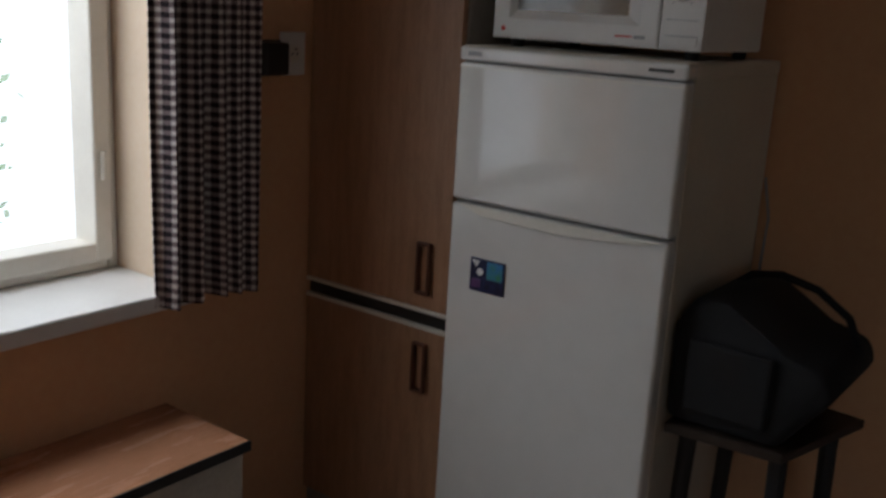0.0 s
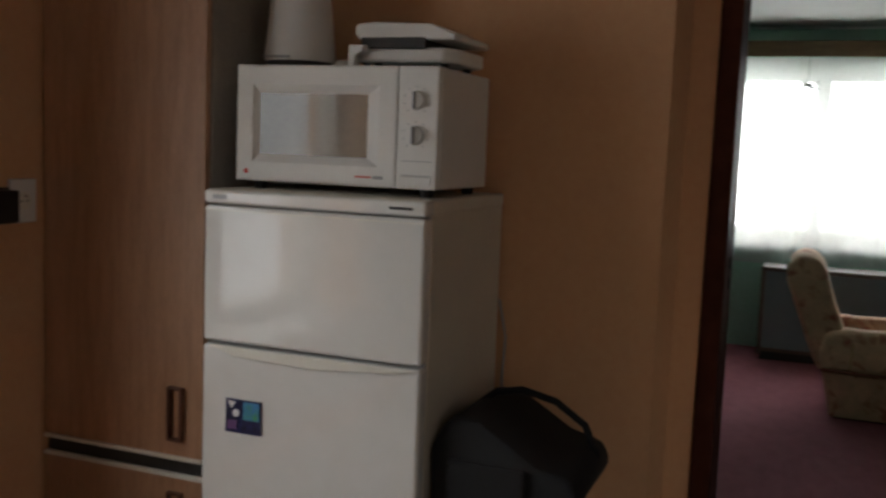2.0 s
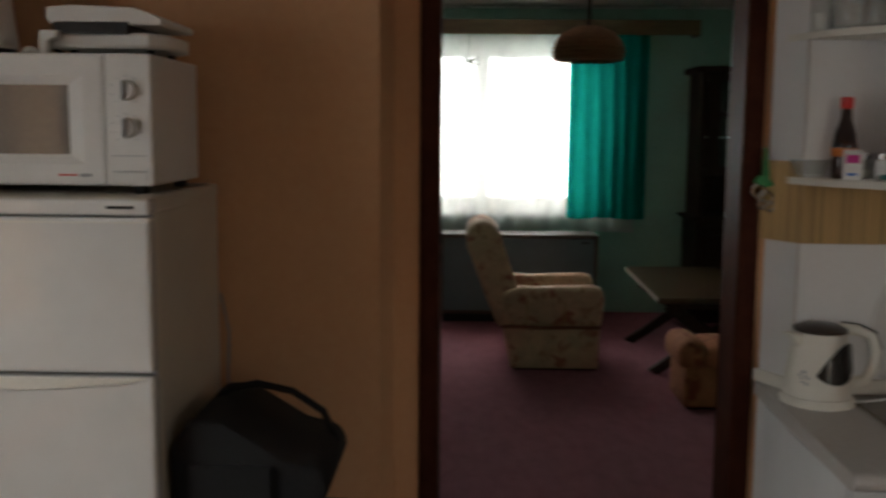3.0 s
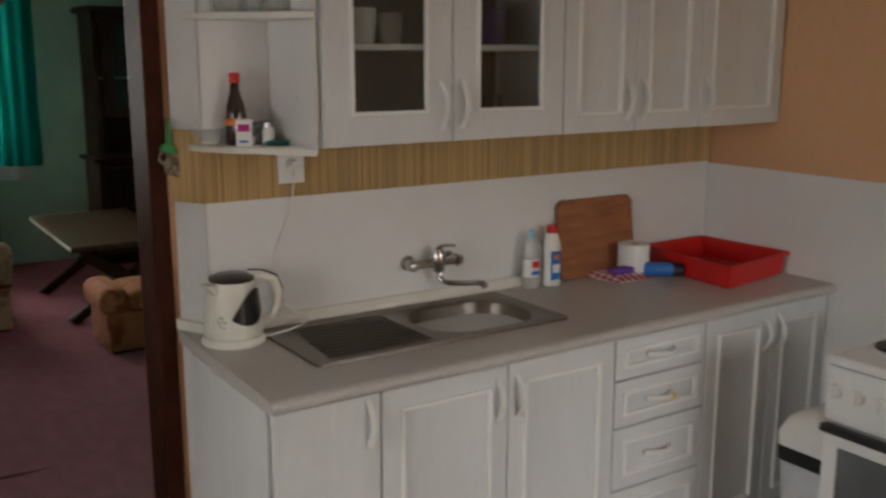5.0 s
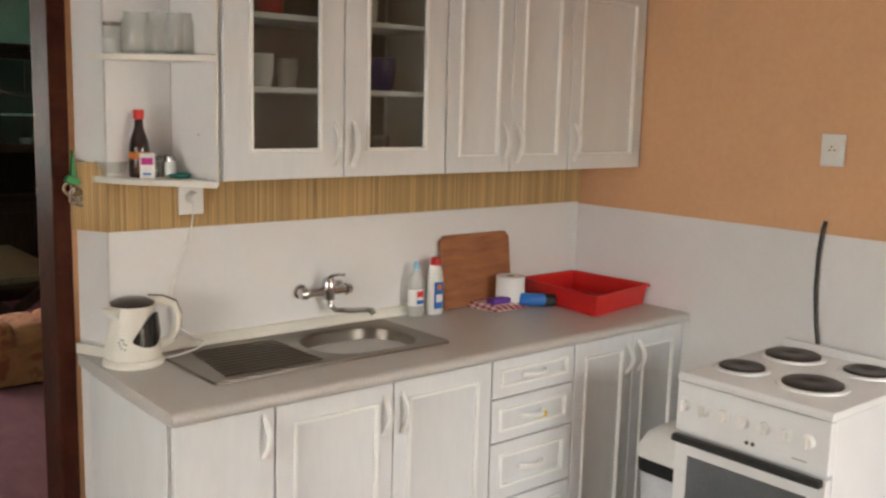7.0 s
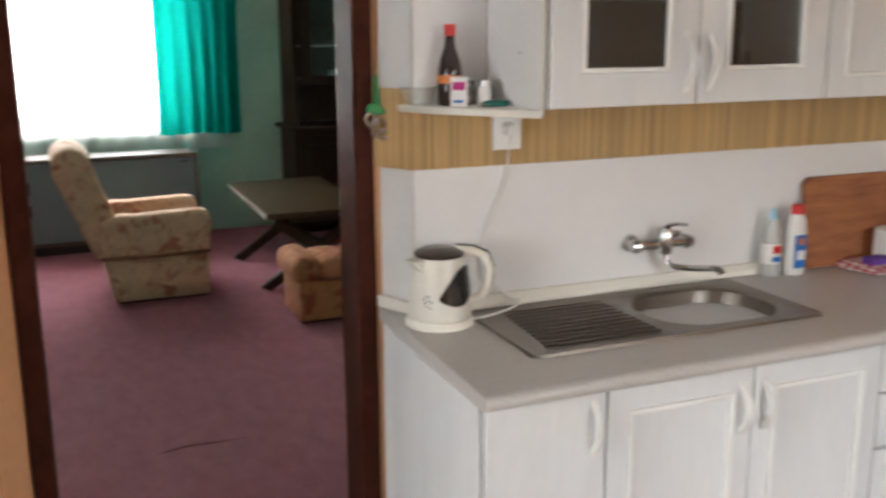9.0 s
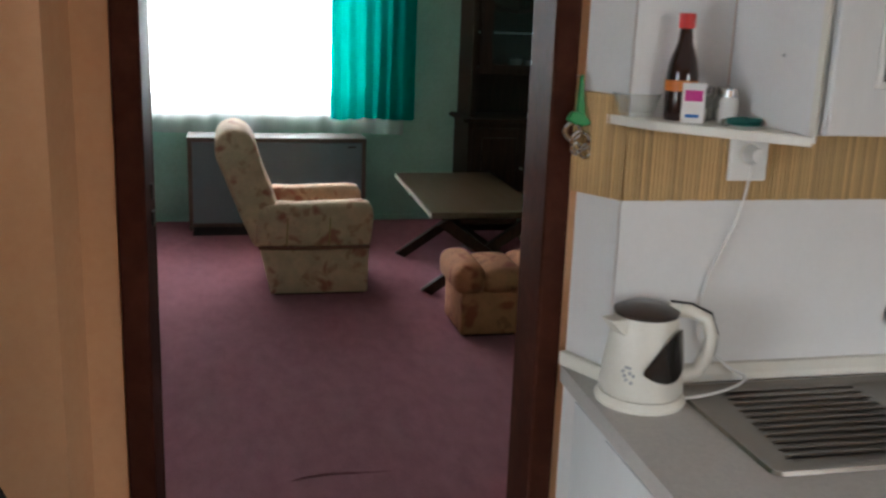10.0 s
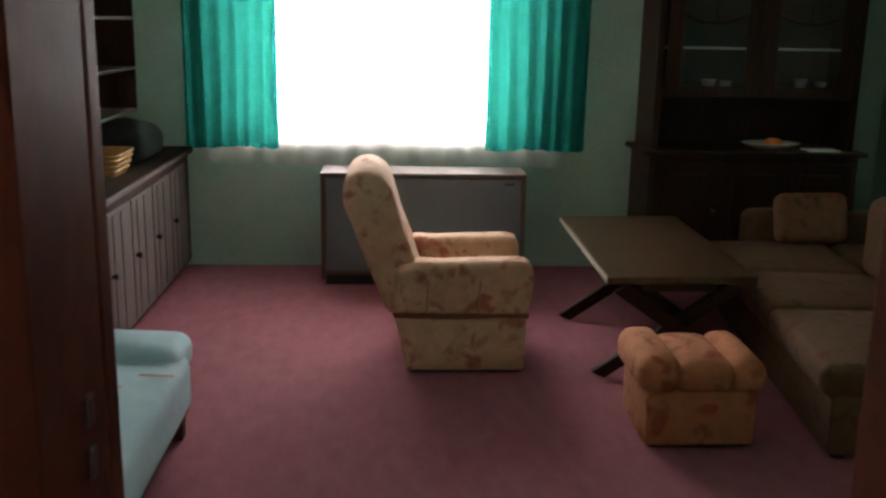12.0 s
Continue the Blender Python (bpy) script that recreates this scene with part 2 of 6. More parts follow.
def cloth_material(name, c, through, open_share=0.0, scale=40.0):
    """Thin cloth that lets some light through; open_share: the share of open weave, varied like lace."""
    m = bpy.data.materials.new(name)
    m.use_nodes = True
    nt = m.node_tree
    out = nt.nodes["Material Output"]
    nt.nodes.remove(nt.nodes["Principled BSDF"])
    tc = nt.nodes.new("ShaderNodeTexCoord")
    n = nd(nt, "ShaderNodeTexNoise", Scale=scale, Detail=3.0)
    nt.links.new(tc.outputs["Object"], n.inputs["Vector"])
    ramp = nt.nodes.new("ShaderNodeValToRGB")
    ramp.color_ramp.elements[0].color = (*[v * 0.85 for v in c], 1)
    ramp.color_ramp.elements[1].color = (*c, 1)
    nt.links.new(n.outputs[0], ramp.inputs[0])
    d, t, mix = nt.nodes.new("ShaderNodeBsdfDiffuse"), nt.nodes.new("ShaderNodeBsdfTranslucent"), nd(nt, "ShaderNodeMixShader", Fac=through)
    for s in (d, t):
        nt.links.new(ramp.outputs[0], s.inputs[0])
    nt.links.new(d.outputs[0], mix.inputs[1])
    nt.links.new(t.outputs[0], mix.inputs[2])
    last = mix
    if open_share:
        clear, lace = nt.nodes.new("ShaderNodeBsdfTransparent"), nd(nt, "ShaderNodeMixShader", Fac=open_share)
        nt.links.new(mix.outputs[0], lace.inputs[1])
        nt.links.new(clear.outputs[0], lace.inputs[2])
        last = lace
    nt.links.new(last.outputs[0], out.inputs[0])
    return m


def thin_glass(name, c=(0.93, 0.94, 0.92), milky=0.2):
    """Thin-walled glass: clear, a little glossy, with a faint film."""
    m = bpy.data.materials.new(name)
    m.use_nodes = True
    nt = m.node_tree
    nt.nodes.remove(nt.nodes["Principled BSDF"])
    clear, gloss, film = nt.nodes.new("ShaderNodeBsdfTransparent"), nt.nodes.new("ShaderNodeBsdfGlossy"), nt.nodes.new("ShaderNodeBsdfDiffuse")
    clear.inputs[0].default_value = (*c, 1)
    gloss.inputs["Roughness"].default_value = 0.05
    film.inputs[0].default_value = (0.8, 0.8, 0.78, 1)
    a, b = nd(nt, "ShaderNodeMixShader", Fac=0.07), nd(nt, "ShaderNodeMixShader", Fac=milky)
    nt.links.new(clear.outputs[0], a.inputs[1])
    nt.links.new(gloss.outputs[0], a.inputs[2])
    nt.links.new(a.outputs[0], b.inputs[1])
    nt.links.new(film.outputs[0], b.inputs[2])
    nt.links.new(b.outputs[0], nt.nodes["Material Output"].inputs[0])
    return m


def floral(name, base, flower, leaf):
    """Beige upholstery with a worn print of rusty flowers and olive leaves."""
    m = mat(name, base, 0.9, var=0.15, scale=14, bump=0.5, fine=220)
    nt = m.node_tree
    b = nt.nodes["Principled BSDF"]
    old = b.inputs["Base Color"].links[0].from_socket
    tc = nt.nodes.new("ShaderNodeTexCoord")
    for k, (sc, lo, hi, col, off) in enumerate(((9.0, 0.59, 0.68, flower, 0.0), (13.0, 0.60, 0.70, leaf, 7.0))):
        mp = nd(nt, "ShaderNodeMapping", Location=(off, off, off))
        nt.links.new(tc.outputs["Object"], mp.inputs[0])
        n = nd(nt, "ShaderNodeTexNoise", Scale=sc, Detail=2.0, Roughness=0.5, Distortion=0.3)
        nt.links.new(mp.outputs[0], n.inputs["Vector"])
        r = nt.nodes.new("ShaderNodeMapRange")
        r.inputs[1].default_value, r.inputs[2].default_value, r.inputs[4].default_value = lo, hi, 0.75
        nt.links.new(n.outputs[0], r.inputs[0])
        mx = nt.nodes.new("ShaderNodeMix")
        mx.data_type = "RGBA"
        nt.links.new(r.outputs[0], mx.inputs[0])
        nt.links.new(old, mx.inputs[6])
        mx.inputs[7].default_value = (*col, 1)
        old = mx.outputs[2]
    nt.links.new(old, b.inputs["Base Color"])
    return m


def wood(name, c, dark, rough=0.45, scale=3.0, stretch=(14, 14, 1), coat=0.0, bump=0.15, spec=0.5):
    return mat(name, c, rough, spec=spec, var=0.2, scale=scale, bump=bump, fine=30, c2=dark, stretch=stretch, coat=coat, detail=8)


M_BEECH = wood("brown_wood_laminate", (0.45, 0.255, 0.15), (0.34, 0.18, 0.10), 0.4, stretch=(14, 14, 1.6))
M_BENCH = wood("orange_brown_laminate", (0.50, 0.25, 0.145), (0.40, 0.185, 0.10), 0.25, stretch=(10, 1.5, 10))
M_DARKWOOD = wood("dark_stained_wood", (0.058, 0.025, 0.015), (0.026, 0.012, 0.008), 0.55, stretch=(12, 12, 1.5), coat=0.0, spec=0.2)
M_TABLE = wood("worn_dark_tabletop", (0.12, 0.066, 0.034), (0.06, 0.033, 0.017), 0.3, stretch=(12, 1.2, 12), coat=0.15)
M_GREYWOOD = wood("greyed_wood", (0.15, 0.122, 0.112), (0.09, 0.072, 0.066), 0.6)
M_BOARD = wood("red_brown_board_wood", (0.42, 0.155, 0.055), (0.22, 0.075, 0.03), 0.5, stretch=(2, 10, 10))
M_BLACK = mat("black_plastic", (0.015, 0.015, 0.016), 0.4, var=0.2)
M_BLACKCLOTH = mat("black_cloth", (0.006, 0.006, 0.007), 0.85, var=0.3, bump=0.4)
M_STEEL = mat("brushed_steel", (0.24, 0.21, 0.18), 0.33, 1.0, var=0.07, scale=4, bump=0.015, stretch=(1, 8, 8))
M_CHROME = mat("chrome", (0.55, 0.54, 0.53), 0.1, 1.0, var=0.06, bump=0)
M_IRON = mat("cast_iron_hob", (0.03, 0.02, 0.017), 0.4, 0.2, var=0.4, scale=20)
M_WORKTOP = mat("mottled_grey_worktop", (0.50, 0.47, 0.44), 0.35, var=0.09, scale=130, bump=0.04, fine=420)
M_PLASTIC = mat("white_plastic", (0.76, 0.75, 0.72), 0.35, var=0.03, bump=0.03)
M_CREAM = mat("cream_plastic", (0.76, 0.73, 0.65), 0.4, var=0.05, bump=0.03)
M_GREYPL = mat("grey_plastic", (0.34, 0.35, 0.36), 0.45, var=0.06)
M_RED = mat("red_plastic", (0.62, 0.018, 0.016), 0.35, var=0.08, bump=0.05)
M_GREENP = mat("green_plastic", (0.02, 0.22, 0.06), 0.4, var=0.15)
M_BLUE = mat("blue_plastic", (0.02, 0.16, 0.50), 0.35)
M_PURPLE = mat("purple_sponge", (0.14, 0.05, 0.32), 0.9, bump=0.6, fine=150)
M_YELLOW = mat("yellow_sticker", (0.75, 0.5, 0.03), 0.5)
M_MAGENTA = mat("magenta_print", (0.55, 0.03, 0.25), 0.5)
M_ORANGEP = mat("orange_print", (0.7, 0.2, 0.03), 0.5)
M_PAPER = mat("white_paper", (0.8, 0.79, 0.77), 0.9, var=0.04, bump=0.4, fine=120)
M_GLASS = glass("clear_glass")
M_JAR = thin_glass("thin_jar_glass")
M_SMOKED = mat("dark_oven_glass", (0.10, 0.11, 0.12), 0.08, var=0.1, bump=0, coat=0.5)
M_BOTTLE = mat("dark_sauce_glass", (0.03, 0.012, 0.01), 0.12, var=0.2, bump=0, coat=0.5)
M_PATTERNED = glass("patterned_cabinet_glass", (0.66, 0.67, 0.62), 0.09)
M_BAMBOO = mat("bamboo_mat", (0.60, 0.41, 0.19), 0.65, var=0.2, scale=5, bump=0.9, fine=3.0, c2=(0.48, 0.31, 0.13), stretch=(90, 90, 1))
bam = M_BAMBOO.node_tree
oi, hsv = bam.nodes.new("ShaderNodeObjectInfo"), bam.nodes.new("ShaderNodeHueSaturation")
vr = nd(bam, "ShaderNodeMapRange")
vr.inputs[3].default_value, vr.inputs[4].default_value = 0.72, 1.2
bam.links.new(oi.outputs["Random"], vr.inputs[0])
bam.links.new(vr.outputs[0], hsv.inputs["Value"])
bb = bam.nodes["Principled BSDF"].inputs["Base Color"]
bam.links.new(bb.links[0].from_socket, hsv.inputs["Color"])
bam.links.new(hsv.outputs[0], bb)
M_GINGHAM = pattern_uv("dark_gingham", 0.0225, (0.02, 0.014, 0.02), (0.26, 0.20, 0.21), (0.80, 0.76, 0.74))
M_SHEER = cloth_material("white_lace_sheer", (0.9, 0.92, 0.9), 0.6, 0.42)
M_TEAL = cloth_material("teal_curtain_cloth", (0.0, 0.27, 0.225), 0.5, 0.0, 8)
M_BLUESHEET = mat("light_blue_sheet", (0.36, 0.56, 0.62), 0.9, var=0.06, scale=10, bump=0.4)
M_FLORAL = floral("floral_upholstery", (0.66, 0.43, 0.285), (0.38, 0.075, 0.05), (0.44, 0.20, 0.12))
# Armchair's floral print again, rustier, with the pouffe's shade put into the colour.
M_POUF = floral("shaded_rusty_upholstery", (0.50, 0.19, 0.085), (0.28, 0.05, 0.025), (0.30, 0.105, 0.05))
# Sofa print: brown cloth, darkened further for the shade of its corner.
M_SOFA = floral("shaded_brown_floral", (0.12, 0.062, 0.027), (0.11, 0.024, 0.011), (0.055, 0.035, 0.013))
M_CARPET = mat("plum_carpet", (0.325, 0.124, 0.148), 1.0, var=0.11, scale=9.0, bump=1.0, fine=170, spec=0.1, stretch=(1.6, 0.7, 1))
M_WICKER = mat("wicker", (0.42, 0.25, 0.09), 0.7, var=0.3, scale=25, bump=0.6)
M_CERAMIC = mat("white_ceramic", (0.75, 0.75, 0.72), 0.15, var=0.03, bump=0)
M_MILKY = thin_glass("milky_plastic", (0.9, 0.92, 0.9), 0.45)


# ---- kitchen: setting details ----
def slab(name, parent_label, category, bm, m):
    return structure(name, bm, m, parent_label, category)


slab("wall_panel_north", "white panel splashback above the worktop", "wall panel", box(B(), -0.574, 1.498, 1.496, 1.504, 0.86, 1.262, 0.001), M_PANEL)
bm = prism(B(), [(-0.576, 1.503), (-0.578, 1.495), (-0.624, 1.618), (-0.619, 1.618)], 0.10, 1.262)
slab("wall_panel_return", "white panel on the wall end beside the doorway", "wall panel", bm, M_PANEL)
bm = B()
for y0, y1 in ((-0.2, 1.494), (-1.22, -0.203)):
    box(bm, 1.492, 1.499, y0, y1, 0.0, 1.255, 0.0015)
slab("wall_panel_east", "white panels on the wall beside the cooker", "wall panel", bm, M_PANEL)
bmt = thing("bamboo_mat", (0.46, 1.488, 1.262), "woven bamboo mat strip fixed along the wall", "wall mat")
part("backing", box(B(), -0.574, 1.496, 1.490, 1.502, 1.264, 1.468), M_BAMBOO, bmt)
part("backing", prism(B(), [(-0.576, 1.500), (-0.579, 1.490), (-0.646, 1.611), (-0.619, 1.6185)], 1.264, 1.468), M_BAMBOO, bmt)
slat = part("bamboo_slat", prism(B(), [(-0.0033, 0.003), (-0.0022, 0.0004), (0.0, -0.0008), (0.0022, 0.0004), (0.0033, 0.003)], -0.102, 0.102), M_BAMBOO, bmt)
slat.data.transform(PLACE[bmt])
slat.location = Vector((-0.57, 1.487, 1.366)) - PLACE[bmt].translation
srnd = random.Random(21)
for i in range(1, 230):
    copy = new("bamboo_slat", slat.data)
    copy.parent = bmt
    copy.location = Vector((-0.57 + i * 0.009, 1.487 + srnd.uniform(-0.0007, 0.0007), 1.366 + srnd.uniform(-0.0012, 0.0012))) - PLACE[bmt].translation
for i in range(14):
    copy = new("bamboo_slat", slat.data)
    copy.parent = bmt
    u = (i + 0.5) / 14
    copy.location = Vector((-0.581 - 0.066 * u, 1.487 + 0.121 * u, 1.366)) - PLACE[bmt].translation
    copy.rotation_euler = (0, 0, math.atan2(-0.121, 0.066))

# door frame, leaf and threshold
bm = B()
for s, xo, xi in ((1, -1.543, -1.490), (-1, -0.642, -0.696)):
    a, b2 = min(xo, xi), max(xo, xi)
    box(bm, a, b2, 1.606, 1.80 if s > 0 else 1.765, 0, 2.06, 0.006)
    a, b2 = min(xo - s * 0.012, xi - s * 0.0), max(xo - s * 0.012, xi)
    if s > 0:
        box(bm, a, b2, 1.803, 1.845, 0, 2.08, 0.005)
box(bm, -1.543, -0.642, 1.607, 1.844, 2.02, 2.07, 0.006)
structure("door_frame", bm, M_FRAME, "dark brown enamelled door frame", "door frame")
structure("trim_threshold", prism(B(), [(1.66, 0.0), (1.80, 0.0), (1.78, 0.014), (1.68, 0.014)], -1.49, -0.696, axis="x"), M_DARKWOOD, "dark worn wooden threshold strip", "threshold")
sp = thing("strike_plate", (-1.485, 1.73, 1.17), "worn steel strike plate on the door frame", "strike plate")
for z in (1.17, 1.225):
    part("plate", box(B(), -1.4905, -1.484, 1.722, 1.742, z, z + 0.032, 0.002), M_IRON, sp)

# south window, out of sight behind the camera
ws_ = thing("window_3", (0.8, -2.75, 0.85), "plain white kitchen window in the south wall", "window", kind="structure")
for x0, x1 in ((0.202, 0.27), (0.77, 0.83), (1.33, 1.398)):
    part("post", box(B(), x0, x1, -2.78, -2.72, 0.852, 2.098, 0.004), M_PANEL, ws_)
for z0, z1 in ((0.852, 0.92), (2.03, 2.098)):
    part("rail", box(B(), 0.27, 1.33, -2.779, -2.721, z0, z1, 0.003), M_PANEL, ws_)

# kitchen window
win = thing("window_1", (-3.40, -0.2, WZ0), "white painted wooden casement window, daylight outside", "window", kind="structure")
XF0, XF1 = -3.47, -3.38


def frame_ring(bm, x0, x1, y0, y1, z0, z1, w, bev=0.006):
    box(bm, x0, x1, y0, y0 + w, z0, z1, bev)
    box(bm, x0, x1, y1 - w, y1, z0, z1, bev)
    box(bm, x0 + 0.001, x1 - 0.001, y0 + w, y1 - w, z0, z0 + w, bev)
    box(bm, x0 + 0.001, x1 - 0.001, y0 + w, y1 - w, z1 - w, z1, bev)
    return bm


part("window_frame", frame_ring(B(), XF0, XF1, WY0 + 0.002, WY1 - 0.002, WZ0, WZ1 - 0.002, 0.03), M_SASH, win)
mid = (WY0 + WY1) / 2
for y0, y1 in ((WY0 + 0.026, mid - 0.002), (mid + 0.002, WY1 - 0.026)):
    s = part("sash", frame_ring(B(), XF0 + 0.01, XF1 + 0.018, y0, y1, WZ0 + 0.026, WZ1 - 0.03, 0.05), M_SASH, win)
    p = part("pane", box(B(), -3.432, -3.428, y0 + 0.045, y1 - 0.045, WZ0 + 0.07, WZ1 - 0.075), M_GLASS, s)
    p.visible_shadow = False
part("hinge", rod(B(), (XF1 + 0.022, WY1 - 0.052, 1.02), (XF1 + 0.022, WY1 - 0.052, 1.09), 0.007), M_SASH, win)
# Thin lining added over the orange reveal, paler to brighten the daylit side.
structure("window_reveal_lining", box(B(), -3.378, WX - 0.002, WY1 - 0.004, WY1 - 0.0005, WZ0 + 0.001, WZ1 - 0.004), mat("brightened_peach_reveal", (0.82, 0.66, 0.50), 0.7, var=0.06, scale=4), "pale peach lining that brightens the window reveal", "window reveal")
part("window_sill", box(B(), -3.40, WX + 0.035, WY0 - 0.03, WY1 + 0.02, WZ0 - 0.043, WZ0 - 0.001, 0.006), mat("white_sill_paint", (0.78, 0.77, 0.75), 0.35, var=0.05), win)

# daylight outside: hedge behind the kitchen window
random.seed(5)
bm = HEDGE = B()
for i in range(1000):
    c = Vector((-5.5 + random.uniform(-0.3, 0.3), random.uniform(0.2, 1.35), random.uniform(-0.3, 1.3)))
    d = Vector((random.uniform(-1, 1), random.uniform(-1, 1), random.uniform(-1, 1))).normalized()
    u = d.orthogonal().normalized() * random.uniform(0.015, 0.035)
    v = d.cross(u) * 0.6
    bm.faces.new([bm.verts.new(c + k) for k in (u, v, -u, -v)])
bm = B()
bm.faces.new([bm.verts.new(p) for p in ((-6.0, -7, -1.0), (-6.0, 6, -1.0), (-6.0, 6, 5.5), (-6.0, -7, 5.5))])
haze = bpy.data.materials.new("bright_overcast_distance")
haze.use_nodes = True
hz = haze.node_tree
hg = hz.nodes.new("ShaderNodeEmission")
hn = nd(hz, "ShaderNodeTexNoise", Scale=0.35, Detail=2.0)
hr_ = hz.nodes.new("ShaderNodeValToRGB")
hr_.color_ramp.elements[0].color, hr_.color_ramp.elements[1].color = (0.84, 0.92, 1.0, 1), (0.97, 0.99, 1.0, 1)
hz.links.new(hn.outputs[0], hr_.inputs[0])
hz.links.new(hr_.outputs[0], hg.inputs[0])
hg.inputs[1].default_value = 2.3
hz.links.new(hg.outputs[0], hz.nodes["Material Output"].inputs[0])
structure("backdrop", bm, haze, "bright overcast distance outside the window", "backdrop")
bm = HEDGE
solid("hedge", bm, cloth_material("hedge_leaves", (0.34, 0.52, 0.26), 0.85, 0.25, 6), "leafy green hedge outside the window", "hedge", kind="stuff")


def cloth(name, p, q, z0, z1, folds, depth, m, label, category, seed=0, sway=0.0, hem=0.0, stretch=1.35, rows=24, group="", seg=10, taper=0.0):
    """A hanging pleated cloth from p to q; its folds deepen towards the hem and drift a little."""
    rng = random.Random(seed)
    p, q = Vector((*p, 0)), Vector((*q, 0))
    along, n = (q - p), folds * seg
    side = Vector((-along.y, along.x, 0)).normalized()
    ph = [rng.uniform(-0.5, 0.5) for _ in range(folds + 2)]
    am = [rng.uniform(0.55, 1.25) for _ in range(folds + 2)]
    bm = B()
    uvl = bm.loops.layers.uv.new("UVMap")
    grid = []
    for j in range(rows + 1):
        h = j / rows
        z = z1 + (z0 - z1) * h
        row = []
        for i in range(n + 1):
            s = i / n
            k = s * folds
            a = am[int(k)] * (1 - k % 1) + am[int(k) + 1] * (k % 1)
            o = math.sin(2 * math.pi * k + ph[int(k)] * 0 + 0.7 * math.sin(3 * h + int(k))) * depth * a * (0.55 + 0.45 * h) + 0.35 * depth * math.sin(5.1 * k + 2 * h)
            c = p + along * (s + sway * h * h * math.sin(math.pi * s)) * (1 - taper * h) + side * o
            row.append(bm.verts.new((c.x, c.y, z + (hem * math.sin(9 * s + seed) if j == rows else 0))))
        grid.append(row)
    w = along.length * stretch
    for j in range(rows):
        for i in range(n):
            f = bm.faces.new((grid[j][i], grid[j][i + 1], grid[j + 1][i + 1], grid[j + 1][i]))
            for lp, (ii, jj) in zip(f.loops, ((i, j), (i + 1, j), (i + 1, j + 1), (i, j + 1))):
                lp[uvl].uv = (w * ii / n, (z1 - z0) * jj / rows)
            f.smooth = True
    return solid(name, bm, m, label, category, group, True)


cloth("curtain", (-3.085, 0.466), (-3.075, 0.768), 0.757, 2.28, 5, 0.024, M_GINGHAM, "dark checked gingham curtain hanging beside the window", "curtain", 3, hem=0.006, stretch=1.5)
cloth("curtain", (-3.085, -1.25), (-3.085, -0.9), 0.775, 2.28, 6, 0.024, M_GINGHAM, "dark checked gingham curtain hanging beside the window", "curtain", 4, hem=0.006, stretch=1.5)
cr = thing("curtain_rod", (-3.08, -0.2, 2.28), "white metal curtain rod above the kitchen window", "curtain rod")
part("rod", rod(B(), (-3.08, -1.35, 2.285), (-3.08, 0.85, 2.285), 0.008), M_PLASTIC, cr)
for y in (-1.2, 0.72):
    part("bracket", box(B(), WX - 0.001, -3.075, y - 0.01, y + 0.01, 2.27, 2.3, 0.003), M_PLASTIC, cr)


def socket(at, face, label, plug=False):
    """A wall socket; face: the way it looks, x, -x or -y."""
    so = thing("wall_socket", at, label, "socket")
    turn = {"x": 90, "-y": 0, "-x": -90}[face]
    m = pose(*at, 0, 0, turn)

    def tr(bm):
        bmesh.ops.transform(bm, matrix=m, verts=bm.verts)
        return bm
    part("plate", tr(box(B(), -0.042, 0.042, -0.012, 0.0, -0.055, 0.055, 0.004)), M_PLASTIC, so)
    part("socket_well", tr(rod(B(), (0, -0.011, 0.0), (0, -0.0145, 0.0), 0.022, seg=24)), M_CREAM, so)
    for x in (-0.009, 0.009):
        part("contact_hole", tr(rod(B(), (x, -0.0142, 0), (x, -0.0155, 0), 0.003, seg=8)), M_BLACK, so)
    part("earth_pin", tr(rod(B(), (0, -0.014, 0.012), (0, -0.022, 0.012), 0.0025, seg=8)), M_CHROME, so)
    return so


socket((WX, 0.93, 1.342), "x", "white double wall socket beside the window")
bp = thing("power_plug", (WX + 0.002, 0.858, 1.33), "black plug-in box on the wall behind the curtain", "plug")
part("body", box(B(), WX, WX + 0.05, 0.803, 0.88, 1.292, 1.372, 0.006), M_BLACK, bp)
part("rim", box(B(), WX + 0.001, WX + 0.012, 0.798, 0.885, 1.287, 1.377, 0.003), M_BLACK, bp)
socket((1.4925, 0.345, 1.545), "-x", "white wall socket above the cooker")
sn = socket((-0.318, 1.4855, 1.36), "-y", "white wall socket under the shelf with a plug in it")

# bench under the window
bn = thing("bench", (-3.0, -0.2, 0), "low bench cabinet with a glossy brown wooden top under the window", "bench")
part("top", box(B(), WX + 0.003, -2.83, -1.0, 0.522, 0.468, 0.49, 0.003), M_BENCH, bn)
part("edge_strip", box(B(), -2.831, -2.825, -1.0, 0.523, 0.466, 0.491, 0.001), M_BLACK, bn, "dark edge strip")
part("body", box(B(), WX + 0.004, -2.85, -0.99, 0.512, 0.0, 0.468, 0.002), mat("cream_laminate", (0.55, 0.50, 0.42), 0.5), bn)
for y0, y1 in ((-0.98, -0.47), (-0.465, 0.03), (0.035, 0.507)):
    part("door", box(B(), -2.851, -2.835, y0, y1, 0.05, 0.46, 0.003), mat("cream_laminate_front", (0.58, 0.53, 0.45), 0.45), bn)

